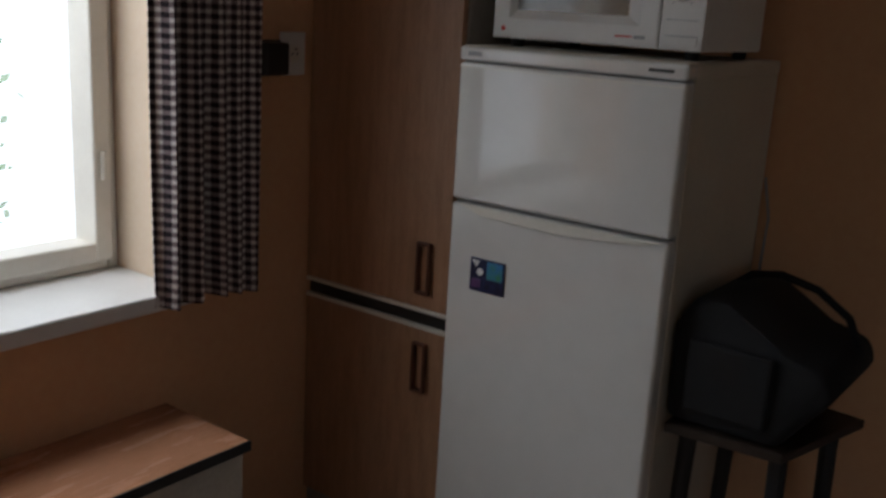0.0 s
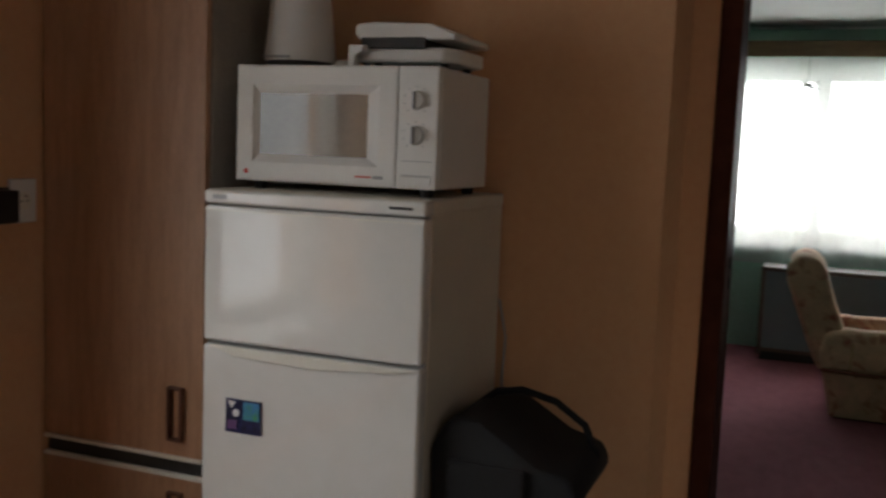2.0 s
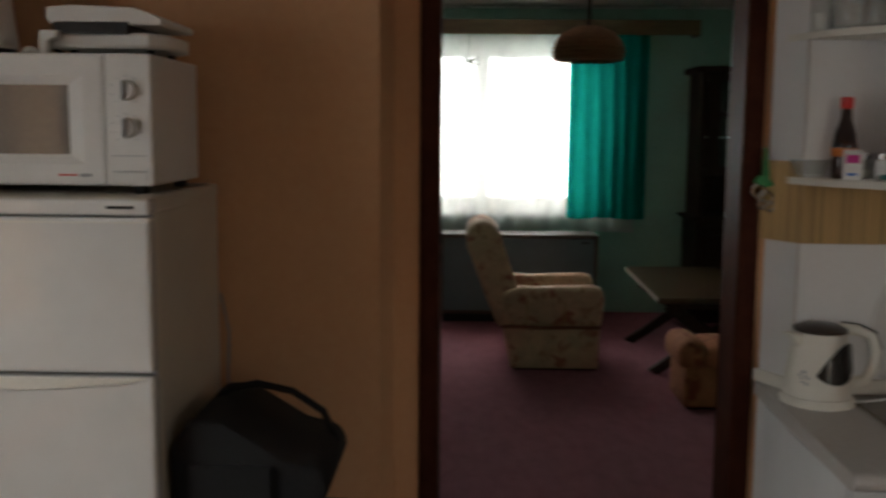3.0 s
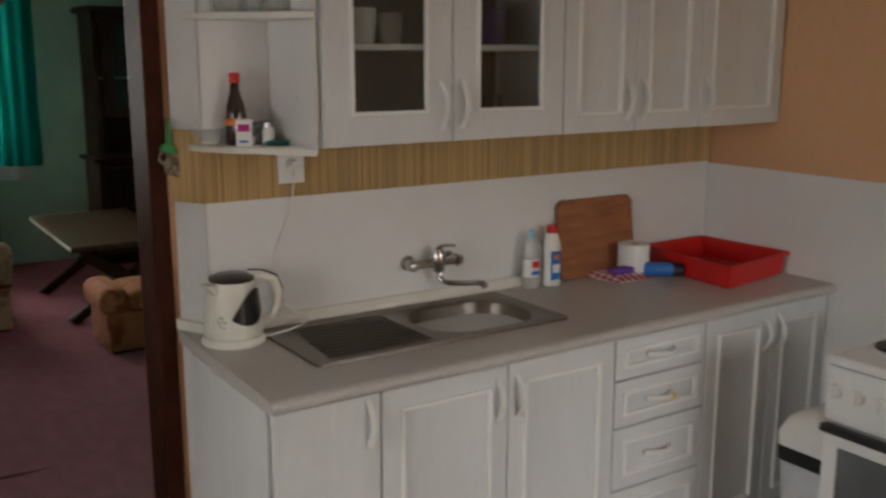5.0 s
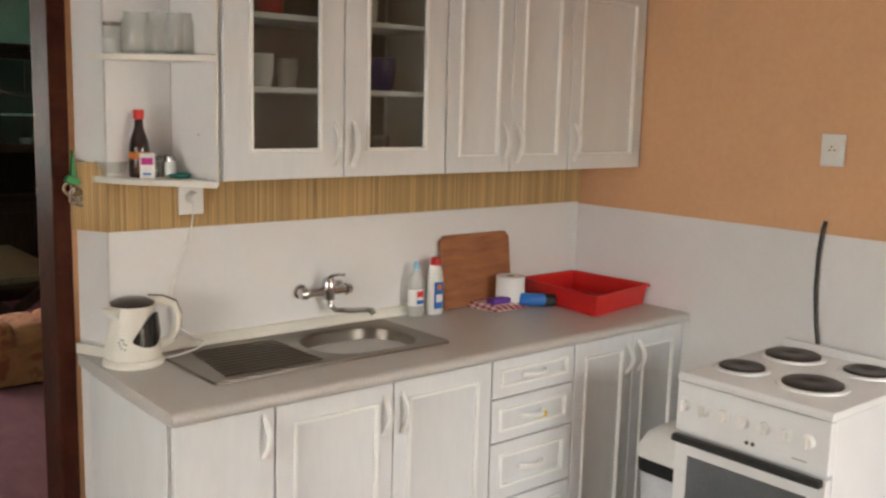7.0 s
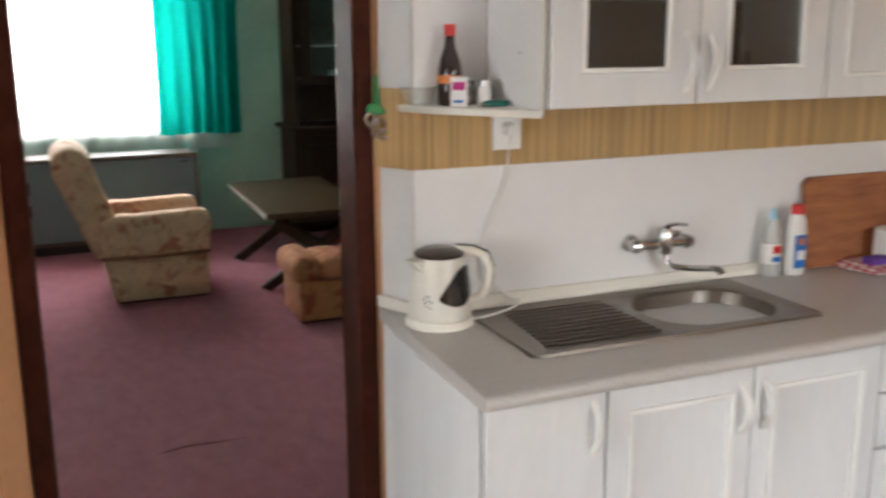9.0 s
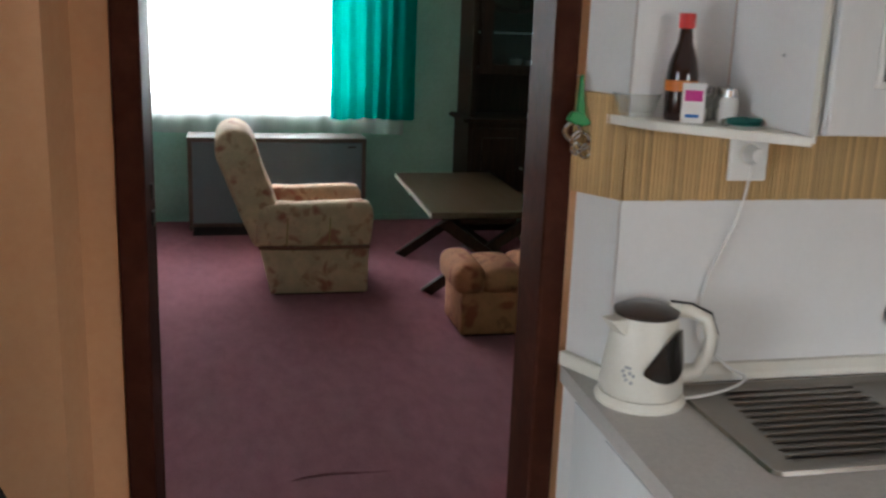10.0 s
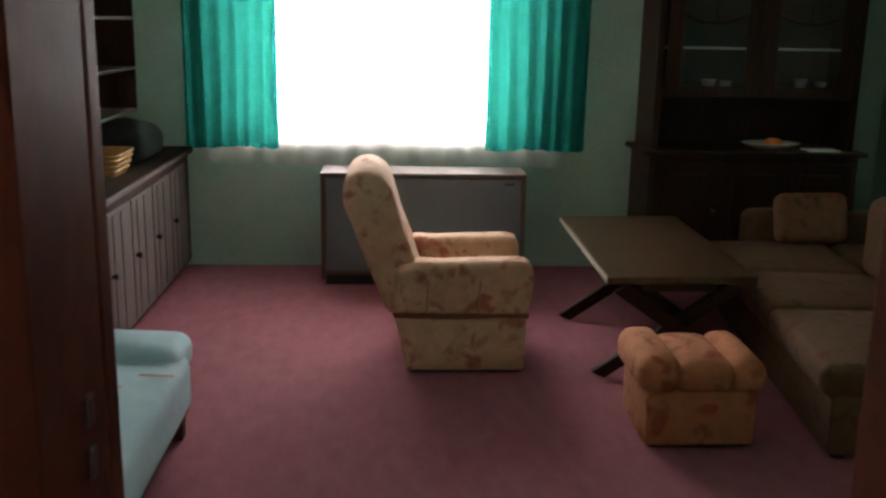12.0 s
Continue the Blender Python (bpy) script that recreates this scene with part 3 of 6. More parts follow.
# tall cabinet
M_HANDLE = wood("red_brown_handle_wood", (0.15, 0.055, 0.03), (0.08, 0.03, 0.018), 0.45)
tc = thing("tall_cabinet", (-2.885, 1.24, 0), "tall brown wood-look cabinet in the corner beside the fridge", "cabinet")
part("body", box(B(), -3.135, -2.638, 1.02, 1.494, 0.0, 2.42, 0.002), mat("grey_side_laminate", (0.32, 0.29, 0.25), 0.5), tc)
part("upper_door", box(B(), -3.132, -2.642, 1.0, 1.019, 0.730, 2.41, 0.002), M_BEECH, tc)
part("lower_door", box(B(), -3.132, -2.642, 1.0, 1.019, 0.08, 0.673, 0.002), M_BEECH, tc)
part("plinth", box(B(), -3.132, -2.642, 1.05, 1.06, 0.0, 0.08), M_BLACK, tc)
part("grip_strip", box(B(), -3.131, -2.643, 1.012, 1.02, 0.674, 0.729), M_BLACK, tc, "black recessed strip")
for z in (0.7245, 0.6785):
    part("strip_edge", box(B(), -3.132, -2.642, 0.996, 1.012, z - 0.005, z + 0.005, 0.002), M_CREAM, tc, "pale aluminium edge strip")
for z in (0.838, 0.572):
    bm = B()
    for x in (-2.737, -2.701):
        box(bm, x, x + 0.008, 0.984, 1.0005, z - 0.068, z + 0.068, 0.003)
    for dz in (-0.068, 0.060):
        box(bm, -2.730, -2.700, 0.985, 1.0005, z + dz, z + dz + 0.008, 0.002)
    part("handle", bm, M_HANDLE, tc, "dark red-brown loop handle")

# fridge
fr = thing("fridge", (-2.33, 1.2, 0), "white two-door fridge freezer, slightly yellowed, with a microwave on top", "fridge")
FX0, FX1 = -2.602, -2.048
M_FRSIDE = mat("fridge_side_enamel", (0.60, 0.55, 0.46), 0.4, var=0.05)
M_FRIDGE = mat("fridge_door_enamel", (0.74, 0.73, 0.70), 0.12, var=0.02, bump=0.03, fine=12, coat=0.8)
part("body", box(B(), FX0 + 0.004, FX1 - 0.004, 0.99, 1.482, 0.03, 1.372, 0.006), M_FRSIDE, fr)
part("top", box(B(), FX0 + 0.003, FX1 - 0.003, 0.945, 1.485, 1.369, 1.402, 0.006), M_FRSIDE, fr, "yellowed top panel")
part("front_band", box(B(), FX0, FX1, 0.939, 0.992, 1.368, 1.400, 0.007), M_FRIDGE, fr)
part("freezer_door", box(B(), FX0, FX1, 0.940, 0.984, 1.047, 1.364, 0.009, 3), M_FRIDGE, fr)
part("fridge_door", box(B(), FX0, FX1, 0.940, 0.984, 0.10, 1.039, 0.009, 3), M_FRIDGE, fr)
part("door_seal", box(B(), FX0 + 0.008, FX1 - 0.008, 0.982, 0.992, 0.11, 1.366), M_GREYPL, fr)
bm = prism(B(), [(FX0 + 0.02, 1.039), (FX1 - 0.01, 1.038), (FX1 - 0.06, 1.026), (-2.3, 1.011), (FX0 + 0.09, 1.017)], 0.9345, 0.942, 0.002, axis="y")
part("grip", bm, M_CREAM, fr, "curved grip lip")
part("trim_line", box(B(), FX0 + 0.004, FX1 - 0.004, 0.9385, 0.941, 1.353, 1.3555), M_CREAM, fr)
part("badge", box(B(), FX0 + 0.025, FX0 + 0.062, 0.9375, 0.940, 1.379, 1.389, 0.001), M_GREYPL, fr, "small grey badge")
part("badge", box(B(), FX1 - 0.085, FX1 - 0.03, 0.9375, 0.940, 1.381, 1.387, 0.001), M_BLACK, fr, "small dark badge")
for x in (FX0 + 0.05, FX1 - 0.05):
    for y in (1.02, 1.44):
        part("foot", rod(B(), (x, y, -0.003), (x, y, 0.03), 0.018), M_BLACK, fr)
part("plinth", box(B(), FX0 + 0.01, FX1 - 0.01, 1.0, 1.01, 0.02, 0.1), M_GREYPL, fr)
mg = thing("fridge_magnet", (-2.485, 0.938, 0.878), "small blue and green picture magnet on the fridge door", "magnet")
part("picture", box(B(), -2.532, -2.436, 0.9355, 0.9395, 0.838, 0.918, 0.001), mat("dark_blue_print", (0.012, 0.015, 0.06), 0.3, var=0.6, scale=40), mg)
part("printed_shape", box(B(), -2.484, -2.440, 0.934, 0.9358, 0.872, 0.914, 0.001), mat("green_blue_print", (0.06, 0.26, 0.10), 0.3, c2=(0.05, 0.2, 0.6), scale=45), mg)
part("printed_shape", rod(B(), (-2.503, 0.9357, 0.886), (-2.503, 0.934, 0.886), 0.009), M_PAPER, mg)
part("printed_shape", box(B(), -2.526, -2.500, 0.934, 0.9358, 0.846, 0.868, 0.001), mat("violet_print", (0.12, 0.05, 0.16), 0.4, scale=60), mg)
part("printed_shape", prism(B(), [(-2.528, 0.914), (-2.514, 0.896), (-2.505, 0.912)], 0.934, 0.9358, axis="y"), M_PAPER, mg)
part("power_cord", tube(B(), [(-2.05, 1.484, 1.12), (-2.03, 1.488, 1.02), (-2.035, 1.488, 0.9), (-2.01, 1.485, 0.7), (-2.03, 1.488, 0.4)], 0.003), M_GREYPL, fr, "dark power cord")

# microwave
mw = thing("microwave", (-2.333, 1.2, 1.403), "white microwave oven with two round dials, standing on the fridge", "microwave")
X0, X1, Z0, Z1, Y0 = -2.585, -2.070, 1.421, 1.692, 1.040
part("body", box(B(), X0, X1, Y0 + 0.018, 1.385, Z0, Z1, 0.006), M_PLASTIC, mw)
for x in (X0 + 0.04, X1 - 0.04):
    for y in (Y0 + 0.05, 1.36):
        part("foot", rod(B(), (x, y, 1.4015), (x, y, Z0 + 0.001), 0.014, 0.018), M_BLACK, mw)
DX = X1 - 0.098
bm = B()
rings = []
for inset, y in ((0, Y0 + 0.02), (0, Y0 + 0.005), (0.002, Y0 + 0.0015), (0.006, Y0), (0.044, Y0), (0.048, Y0 + 0.002), (0.05, Y0 + 0.02)):
    rings.append([bm.verts.new(p) for p in ((X0 + inset, y, Z0 + inset), (DX - inset, y, Z0 + inset), (DX - inset, y, Z1 - inset), (X0 + inset, y, Z1 - inset))])
rings.append(rings[0])
for a, b2 in zip(rings, rings[1:]):
    for k in range(4):
        bm.faces.new((a[k], a[(k + 1) % 4], b2[(k + 1) % 4], b2[k]))
dr = part("door", bm, M_PLASTIC, mw)
wx0, wx1, wz0, wz1 = X0 + 0.060, DX - 0.080, Z0 + 0.066, Z1 - 0.066
bm = B()
prof = [((X0 + 0.045, Z0 + 0.045), (DX - 0.045, Z1 - 0.045), Y0 + 0.001), ((wx0, wz0), (wx1, wz1), Y0 + 0.013)]
rings = [[bm.verts.new((x, yy, z)) for x, z in ((a[0], a[1]), (b2[0], a[1]), (b2[0], b2[1]), (a[0], b2[1]))] for a, b2, yy in prof]
for k in range(4):
    bm.faces.new((rings[0][k], rings[0][(k + 1) % 4], rings[1][(k + 1) % 4], rings[1][k]))
part("bezel", bm, M_PLASTIC, dr, "sloped white surround")
part("door_window", box(B(), wx0 - 0.002, wx1 + 0.002, Y0 + 0.012, Y0 + 0.017, wz0 - 0.002, wz1 + 0.002), mat("grey_mesh_window", (0.20, 0.185, 0.165), 0.07, var=0.05, scale=3, bump=0, coat=0.7), dr)
part("control_panel", box(B(), DX + 0.002, X1, Y0 + 0.001, Y0 + 0.019, Z0, Z1, 0.004), M_PLASTIC, mw)
for z in (Z1 - 0.075, Z1 - 0.152):
    kn = part("knob", rod(B(), (X1 - 0.052, Y0 + 0.002, z), (X1 - 0.052, Y0 - 0.014, z), 0.0215, 0.019, 28), M_PLASTIC, mw)
    part("pointer", box(B(), X1 - 0.0555, X1 - 0.0485, Y0 - 0.021, Y0 - 0.013, z - 0.019, z + 0.019, 0.002), M_GREYPL, kn, "grey grip bar")
    for k in range(9):
        a = radians(-140 + 35 * k)
        part("dial_mark", box(B(), X1 - 0.052 + 0.030 * math.sin(a) - 0.002, X1 - 0.052 + 0.030 * math.sin(a) + 0.002, Y0 - 0.0005, Y0 + 0.002, z + 0.030 * math.cos(a) - 0.001, z + 0.030 * math.cos(a) + 0.001), M_GREYPL, mw)
for z in (Z0 + 0.030, Z0 + 0.062):
    part("panel_line", box(B(), DX + 0.014, X1 - 0.012, Y0 - 0.0004, Y0 + 0.003, z - 0.0008, z + 0.0008), M_GREYPL, mw)
part("door_button", box(B(), DX + 0.014, X1 - 0.012, Y0 - 0.002, Y0 + 0.003, Z0 + 0.008, Z0 + 0.028, 0.0015), M_PLASTIC, mw)
part("badge", rod(B(), (X0 + 0.03, Y0 + 0.002, Z0 + 0.022), (X0 + 0.03, Y0 - 0.001, Z0 + 0.022), 0.006), M_RED, dr, "small red round badge")
part("badge", box(B(), DX - 0.10, DX - 0.06, Y0 - 0.0008, Y0 + 0.003, Z0 + 0.02, Z0 + 0.0235), M_RED, dr, "small red printed line")
part("badge", box(B(), DX - 0.055, DX - 0.03, Y0 - 0.0008, Y0 + 0.003, Z0 + 0.018, Z0 + 0.025), M_GREYPL, dr)

# on the microwave: sandwich maker, canister, small lid
sm = thing("sandwich_maker", (-2.2, 1.2, Z1), "white closed sandwich maker with a black handle recess", "sandwich maker", rz=0)
SX0, SX1 = -2.318, -2.07
prismpts = [(SX0, 1.13), (SX1 - 0.03, 1.13), (SX1, 1.17), (SX1, 1.33), (SX1 - 0.03, 1.36), (SX0 + 0.02, 1.36)]
part("lower_shell", prism(B(), prismpts, 1.708, 1.742, 0.008), M_PLASTIC, sm)
bm = prism(B(), [(SX0 - 0.004, 1.772), (SX0, 1.795), (SX0 + 0.05, 1.80), (SX1 - 0.06, 1.795), (SX1, 1.772), (SX1, 1.758), (SX0 + 0.01, 1.758)], 1.125, 1.365, 0.005, axis="y")
part("upper_shell", bm, M_PLASTIC, sm)
part("black_gap", box(B(), SX0 + 0.015, SX1 - 0.07, 1.1215, 1.35, 1.738, 1.764, 0.003), M_BLACK, sm, "black cooking plate edge")
part("handle", prism(B(), [(SX0 - 0.006, 1.7445), (SX0 + 0.035, 1.7445), (SX0 + 0.03, 1.728), (SX0 + 0.012, 1.722), (SX0 + 0.010, 1.695), (SX0 - 0.008, 1.695)], 1.10, 1.13, 0.003, axis="y"), M_PLASTIC, sm)
for x in (SX0 + 0.04, SX1 - 0.04):
    for y in (1.17, 1.32):
        part("foot", rod(B(), (x, y, Z1 - 0.001), (x, y, 1.709), 0.01), M_BLACK, sm)
cn = thing("coffee_grinder", (-2.535, 1.23, Z1), "white tapered plastic appliance body standing on the microwave", "coffee grinder")
part("body", lathe(B(), [(0.0, 0.022), (0.086, 0.022), (0.090, 0.03), (0.087, 0.06), (0.073, 0.20), (0.068, 0.215), (0.0, 0.218)], (-2.525, 1.23, Z1), 28), M_PLASTIC, cn, smooth=True)
part("base_ring", lathe(B(), [(0.0, 0.0), (0.083, 0.0), (0.085, 0.022), (0.0, 0.022)], (-2.525, 1.23, Z1 + 0.0), 28), M_BLACK, cn, smooth=True)
part("slot", box(B(), -2.575, -2.505, 1.137, 1.146, Z1 + 0.026, Z1 + 0.032), M_GREYPL, cn)
wk = thing("cable_plug", (-2.375, 1.2, Z1), "cream cable plug lying on the microwave", "plug")
part("plug_body", lathe(B(), [(0, 0), (0.018, 0.0), (0.02, 0.012), (0.012, 0.024), (0, 0.026)], (-2.385, 1.19, Z1), 14), M_CREAM, wk, smooth=True)
part("cable", tube(B(), [(-2.38, 1.2, Z1 + 0.01), (-2.36, 1.24, Z1 + 0.03), (-2.34, 1.3, Z1 + 0.006), (-2.37, 1.38, Z1 + 0.006)], 0.005), M_BLACK, wk)

# stool with a black bag, beside the fridge
st = thing("stool", (-1.87, 1.15, 0), "dark wooden stool beside the fridge", "stool")
part("seat", prism(B(), [(-2.03, 0.98), (-1.78, 1.0), (-1.70, 1.32), (-2.03, 1.36)], 0.62, 0.642, 0.004), wood("stool_seat_wood", (0.05, 0.035, 0.025), (0.03, 0.02, 0.015)), st)
for x, y in ((-1.99, 1.03), (-1.80, 1.05), (-1.76, 1.28), (-1.99, 1.30)):
    part("leg", rod(B(), (x + (x + 1.87) * 0.15, y, -0.002), (x, y, 0.622), 0.016, 0.02), M_BLACK, st)
bg = thing("bag", (-1.88, 1.17, 0.642), "black cloth bag with a hoop handle lying on the stool", "bag")
bm = prism(B(), [(-2.04, 0.645), (-1.80, 0.645), (-1.70, 0.78), (-1.72, 0.83), (-1.80, 0.85), (-1.93, 0.93), (-2.0, 0.93), (-2.045, 0.86)], 1.0, 1.34, 0.02, axis="y")
part("body", bm, M_BLACKCLOTH, bg, smooth=True)
part("handle", tube(B(), [(-2.0, 1.2, 0.91), (-1.96, 1.21, 0.945), (-1.9, 1.22, 0.955), (-1.82, 1.23, 0.935), (-1.75, 1.24, 0.885), (-1.72, 1.24, 0.82), (-1.72, 1.24, 0.77)], 0.009), M_BLACKCLOTH, bg)
part("flap", box(B(), -2.0, -1.82, 0.985, 1.005, 0.68, 0.84, 0.008), M_BLACKCLOTH, bg)


# ---- kitchen units along the north wall ----
def panel_door(bm, x0, x1, z0, z1, y, frame_w=0.055, window=False):
    """A framed door front at the plane y, looking south: stiles, rails, sunk panel and a thin moulding."""
    t, w = 0.018, frame_w

    def ring(d, h):
        return [bm.verts.new(p) for p in ((x0 + d, y + h, z0 + d), (x1 - d, y + h, z0 + d), (x1 - d, y + h, z1 - d), (x0 + d, y + h, z1 - d))]
    rows = [ring(0, t), ring(0, 0.003), ring(0.001, 0.001), ring(0.003, 0), ring(w - 0.002, 0), ring(w, 0.002), ring(w + 0.001, t if window else 0.008)]
    if window:
        rows.append(rows[0])
    for a, b in zip(rows, rows[1:]):
        for k in range(4):
            bm.faces.new((a[k], a[(k + 1) % 4], b[(k + 1) % 4], b[k]))
    if not window:
        bm.faces.new(rows[-1]), bm.faces.new(rows[0])
    return bm


def moulding(x0, x1, z0, z1, y, w):
    bm = B()
    a, b2, c, d = x0 + w, x1 - w, z0 + w, z1 - w
    box(bm, a, a + 0.011, y - 0.007, y + 0.0085, c, d, 0.003)
    box(bm, b2 - 0.011, b2, y - 0.007, y + 0.0085, c, d, 0.003)
    box(bm, a + 0.011, b2 - 0.011, y - 0.0065, y + 0.0085, c, c + 0.011, 0.003)
    box(bm, a + 0.011, b2 - 0.011, y - 0.0065, y + 0.0085, d - 0.011, d, 0.003)
    return bm


M_MOULD = mat("white_moulding", (0.84, 0.84, 0.81), 0.35, var=0.03, bump=0)


def bow(p, q, out=0.03, r=0.0068):
    """A white bow handle with wider feet."""
    bm = tube(B(), arc(p, q, (0, -out, 0), 10), r, 10, 1.35)
    for e in (p, q):
        rod(bm, (e[0], e[1] + 0.002, e[2]), (e[0], e[1] - 0.007, e[2]), r * 1.35)
    return bm


def front(parent, kind, x0, x1, z0, z1, y, w=0.055, handle=None, window=False):
    d = part(kind, panel_door(B(), x0, x1, z0, z1, y, w, window), M_WHITE, parent)
    part("moulding", moulding(x0, x1, z0, z1, y, w), M_MOULD, d)
    if handle == "l":
        hx = x0 + 0.032
    elif handle == "r":
        hx = x1 - 0.032
    return d, (hx if handle in ("l", "r") else None)


def carcass(bm, x0, x1, y0, y1, z0, z1, t=0.018):
    """An open box with side walls, bottom, top and back."""
    box(bm, x0, x0 + t, y0, y1, z0, z1, 0.001)
    box(bm, x1 - t, x1, y0, y1, z0, z1, 0.001)
    box(bm, x0 + t, x1 - t, y0, y1, z0, z0 + t)
    box(bm, x0 + t, x1 - t, y0, y1, z1 - t, z1)
    box(bm, x0 + t, x1 - t, y1 - 0.008, y1, z0 + t, z1 - t)
    return bm


YB, ZT = 0.907, 0.842


def base_unit(x0, x1, label, split=None, side_panel=False):
    cx = (x0 + x1) / 2
    u = thing("base_cabinet", (cx, 1.2, 0), label, "cabinet", "kitchen base units")
    part("body", carcass(B(), x0 + 0.001, x1 - 0.001, YB + 0.02, 1.485, 0.1, ZT), M_WHITE, u)
    part("plinth", box(B(), x0 + 0.001, x1 - 0.001, YB + 0.06, YB + 0.075, -0.002, 0.1), M_GREYPL, u)
    return u


# end unit with a plain door
u = base_unit(-0.648, -0.349, "white end base cabinet with a plain flat door under the worktop")
d = part("door", box(B(), -0.645, -0.352, YB, YB + 0.018, 0.105, 0.836, 0.003), M_WHITE, u)
part("handle", bow((-0.384, YB, 0.70), (-0.384, YB, 0.815)), M_PLASTIC, d, "white bow handle")
part("side_panel", box(B(), -0.655, -0.650, YB + 0.018, 1.30, 0.0, ZT, 0.001), M_WHITE, u)
# sink unit
u = base_unit(-0.349, 0.462, "white two-door base cabinet with framed doors under the sink")
for x0, x1, h in ((-0.346, 0.055, "r"), (0.059, 0.459, "l")):
    d, hx = front(u, "door", x0, x1, 0.105, 0.836, YB, handle=h)
    part("handle", bow((hx, YB, 0.68), (hx, YB, 0.795)), M_PLASTIC, d, "white bow handle")
# drawers
u = base_unit(0.462, 0.860, "white base cabinet with four framed drawers")
for k, (z0, z1) in enumerate(((0.706, 0.836), (0.553, 0.700), (0.347, 0.547), (0.105, 0.341))):
    d, _ = front(u, "drawer", 0.465, 0.857, z0, z1, YB, 0.034 if z1 - z0 < 0.17 else 0.042)
    zc = (z0 + z1) / 2
    part("handle", bow((0.607, YB, zc), (0.712, YB, zc)), M_PLASTIC, d, "white bow handle")
    if k == 1:
        part("sticker", box(B(), 0.64, 0.70, YB - 0.0295, YB - 0.026, zc - 0.012, zc + 0.008, 0.001), M_YELLOW, d, "yellow scrap on the handle")
# last unit
u = base_unit(0.860, 1.490, "white two-door base cabinet in the corner")
for x0, x1, h in ((0.863, 1.183, "r"), (1.187, 1.487, "l")):
    d, hx = front(u, "door", x0, x1, 0.105, 0.836, YB, handle=h)
    part("handle", bow((hx, YB, 0.69), (hx, YB, 0.80)), M_PLASTIC, d, "white bow handle")

# worktop with the cut-out for the sink
wt = thing("worktop", (0.4, 1.2, 0.845), "mottled grey laminate worktop with a rounded front edge", "worktop")
bm = B()
SX0, SX1, SY0, SY1 = -0.425, 0.365, 1.085, 1.415
for half in ([(-0.660, 0.893), (1.490, 0.893), (1.490, 1.2), (SX1, 1.2), (SX1, SY0), (SX0, SY0), (SX0, 1.2), (-0.652, 1.2)], [(-0.652, 1.2), (SX0, 1.2), (SX0, SY1), (SX1, SY1), (SX1, 1.2), (1.490, 1.2), (1.490, 1.493), (-0.579, 1.493), (-0.622, 1.60), (-0.640, 1.60)]):
    prism(bm, half, 0.844, 0.88)
bmesh.ops.remove_doubles(bm, verts=bm.verts, dist=0.0001)
part("top", bm, M_WORKTOP, wt)
bm = B()
rod(bm, (-0.660, 0.8925, 0.862), (1.490, 0.8925, 0.862), 0.0178, seg=20)
part("front_edge", bm, M_WORKTOP, wt, smooth=True)
up = thing("upstand_trim", (0.4, 1.485, 0.88), "cream plastic sealing strip along the back of the worktop", "trim")
part("strip", prism(B(), [(1.4945, 0.881), (1.462, 0.881), (1.468, 0.895), (1.482, 0.912), (1.4945, 0.914)], -0.578, 1.488, 0.002, axis="x"), M_CREAM, up)
bm = prism(B(), [(-0.582, 1.468), (-0.579, 1.494), (-0.628, 1.606), (-0.646, 1.600)], 0.881, 0.913, 0.003)
part("strip", bm, M_CREAM, up)

# sink
sk = thing("sink", (-0.03, 1.25, 0.88), "stainless steel sink with ribbed draining board and one bowl", "sink")
KX0, KX1, KY0, KY1, KZ = -0.458, 0.402, 1.045, 1.440, 0.886


def rrect(cx, cy, hx, hy, r, z, n=6):
    pts = []
    for sx, sy, a0 in ((1, 1, 0), (-1, 1, 90), (-1, -1, 180), (1, -1, 270)):
        for k in range(n + 1):
            a = radians(a0 + 90 * k / n)
            pts.append((cx + sx * (hx - r) + r * math.cos(a), cy + sy * (hy - r) + r * math.sin(a), z))
    return pts


def loft(bm, loops, cap=True):
    rings = [[bm.verts.new(p) for p in l] for l in loops]
    n = len(rings[0])
    for a, b2 in zip(rings, rings[1:]):
        for k in range(n):
            bm.faces.new((a[k], a[(k + 1) % n], b2[(k + 1) % n], b2[k]))
    if cap:
        bm.faces.new(rings[-1])
    return bm


bcx, bcy = 0.165, 1.245
bm = B()
loft(bm, [rrect((KX0 + KX1) / 2, (KY0 + KY1) / 2, (KX1 - KX0) / 2, (KY1 - KY0) / 2, 0.02, 0.8805), rrect((KX0 + KX1) / 2, (KY0 + KY1) / 2, (KX1 - KX0) / 2 - 0.003, (KY1 - KY0) / 2 - 0.003, 0.02, KZ + 0.002),
          rrect((KX0 + KX1) / 2, (KY0 + KY1) / 2, (KX1 - KX0) / 2 - 0.014, (KY1 - KY0) / 2 - 0.014, 0.018, KZ - 0.001),
          rrect(bcx, bcy, 0.200, 0.155, 0.13, KZ - 0.001), rrect(bcx, bcy, 0.192, 0.147, 0.125, KZ - 0.008),
          rrect(bcx, bcy, 0.182, 0.138, 0.12, KZ - 0.11), rrect(bcx, bcy, 0.155, 0.112, 0.10, KZ - 0.145), rrect(bcx, bcy, 0.03, 0.03, 0.029, KZ - 0.155)])
part("bowl_and_rim", bm, M_STEEL, sk, smooth=True)
part("drain", rod(B(), (bcx, bcy, KZ - 0.1555), (bcx, bcy, KZ - 0.152), 0.03, seg=20), M_CHROME, sk)
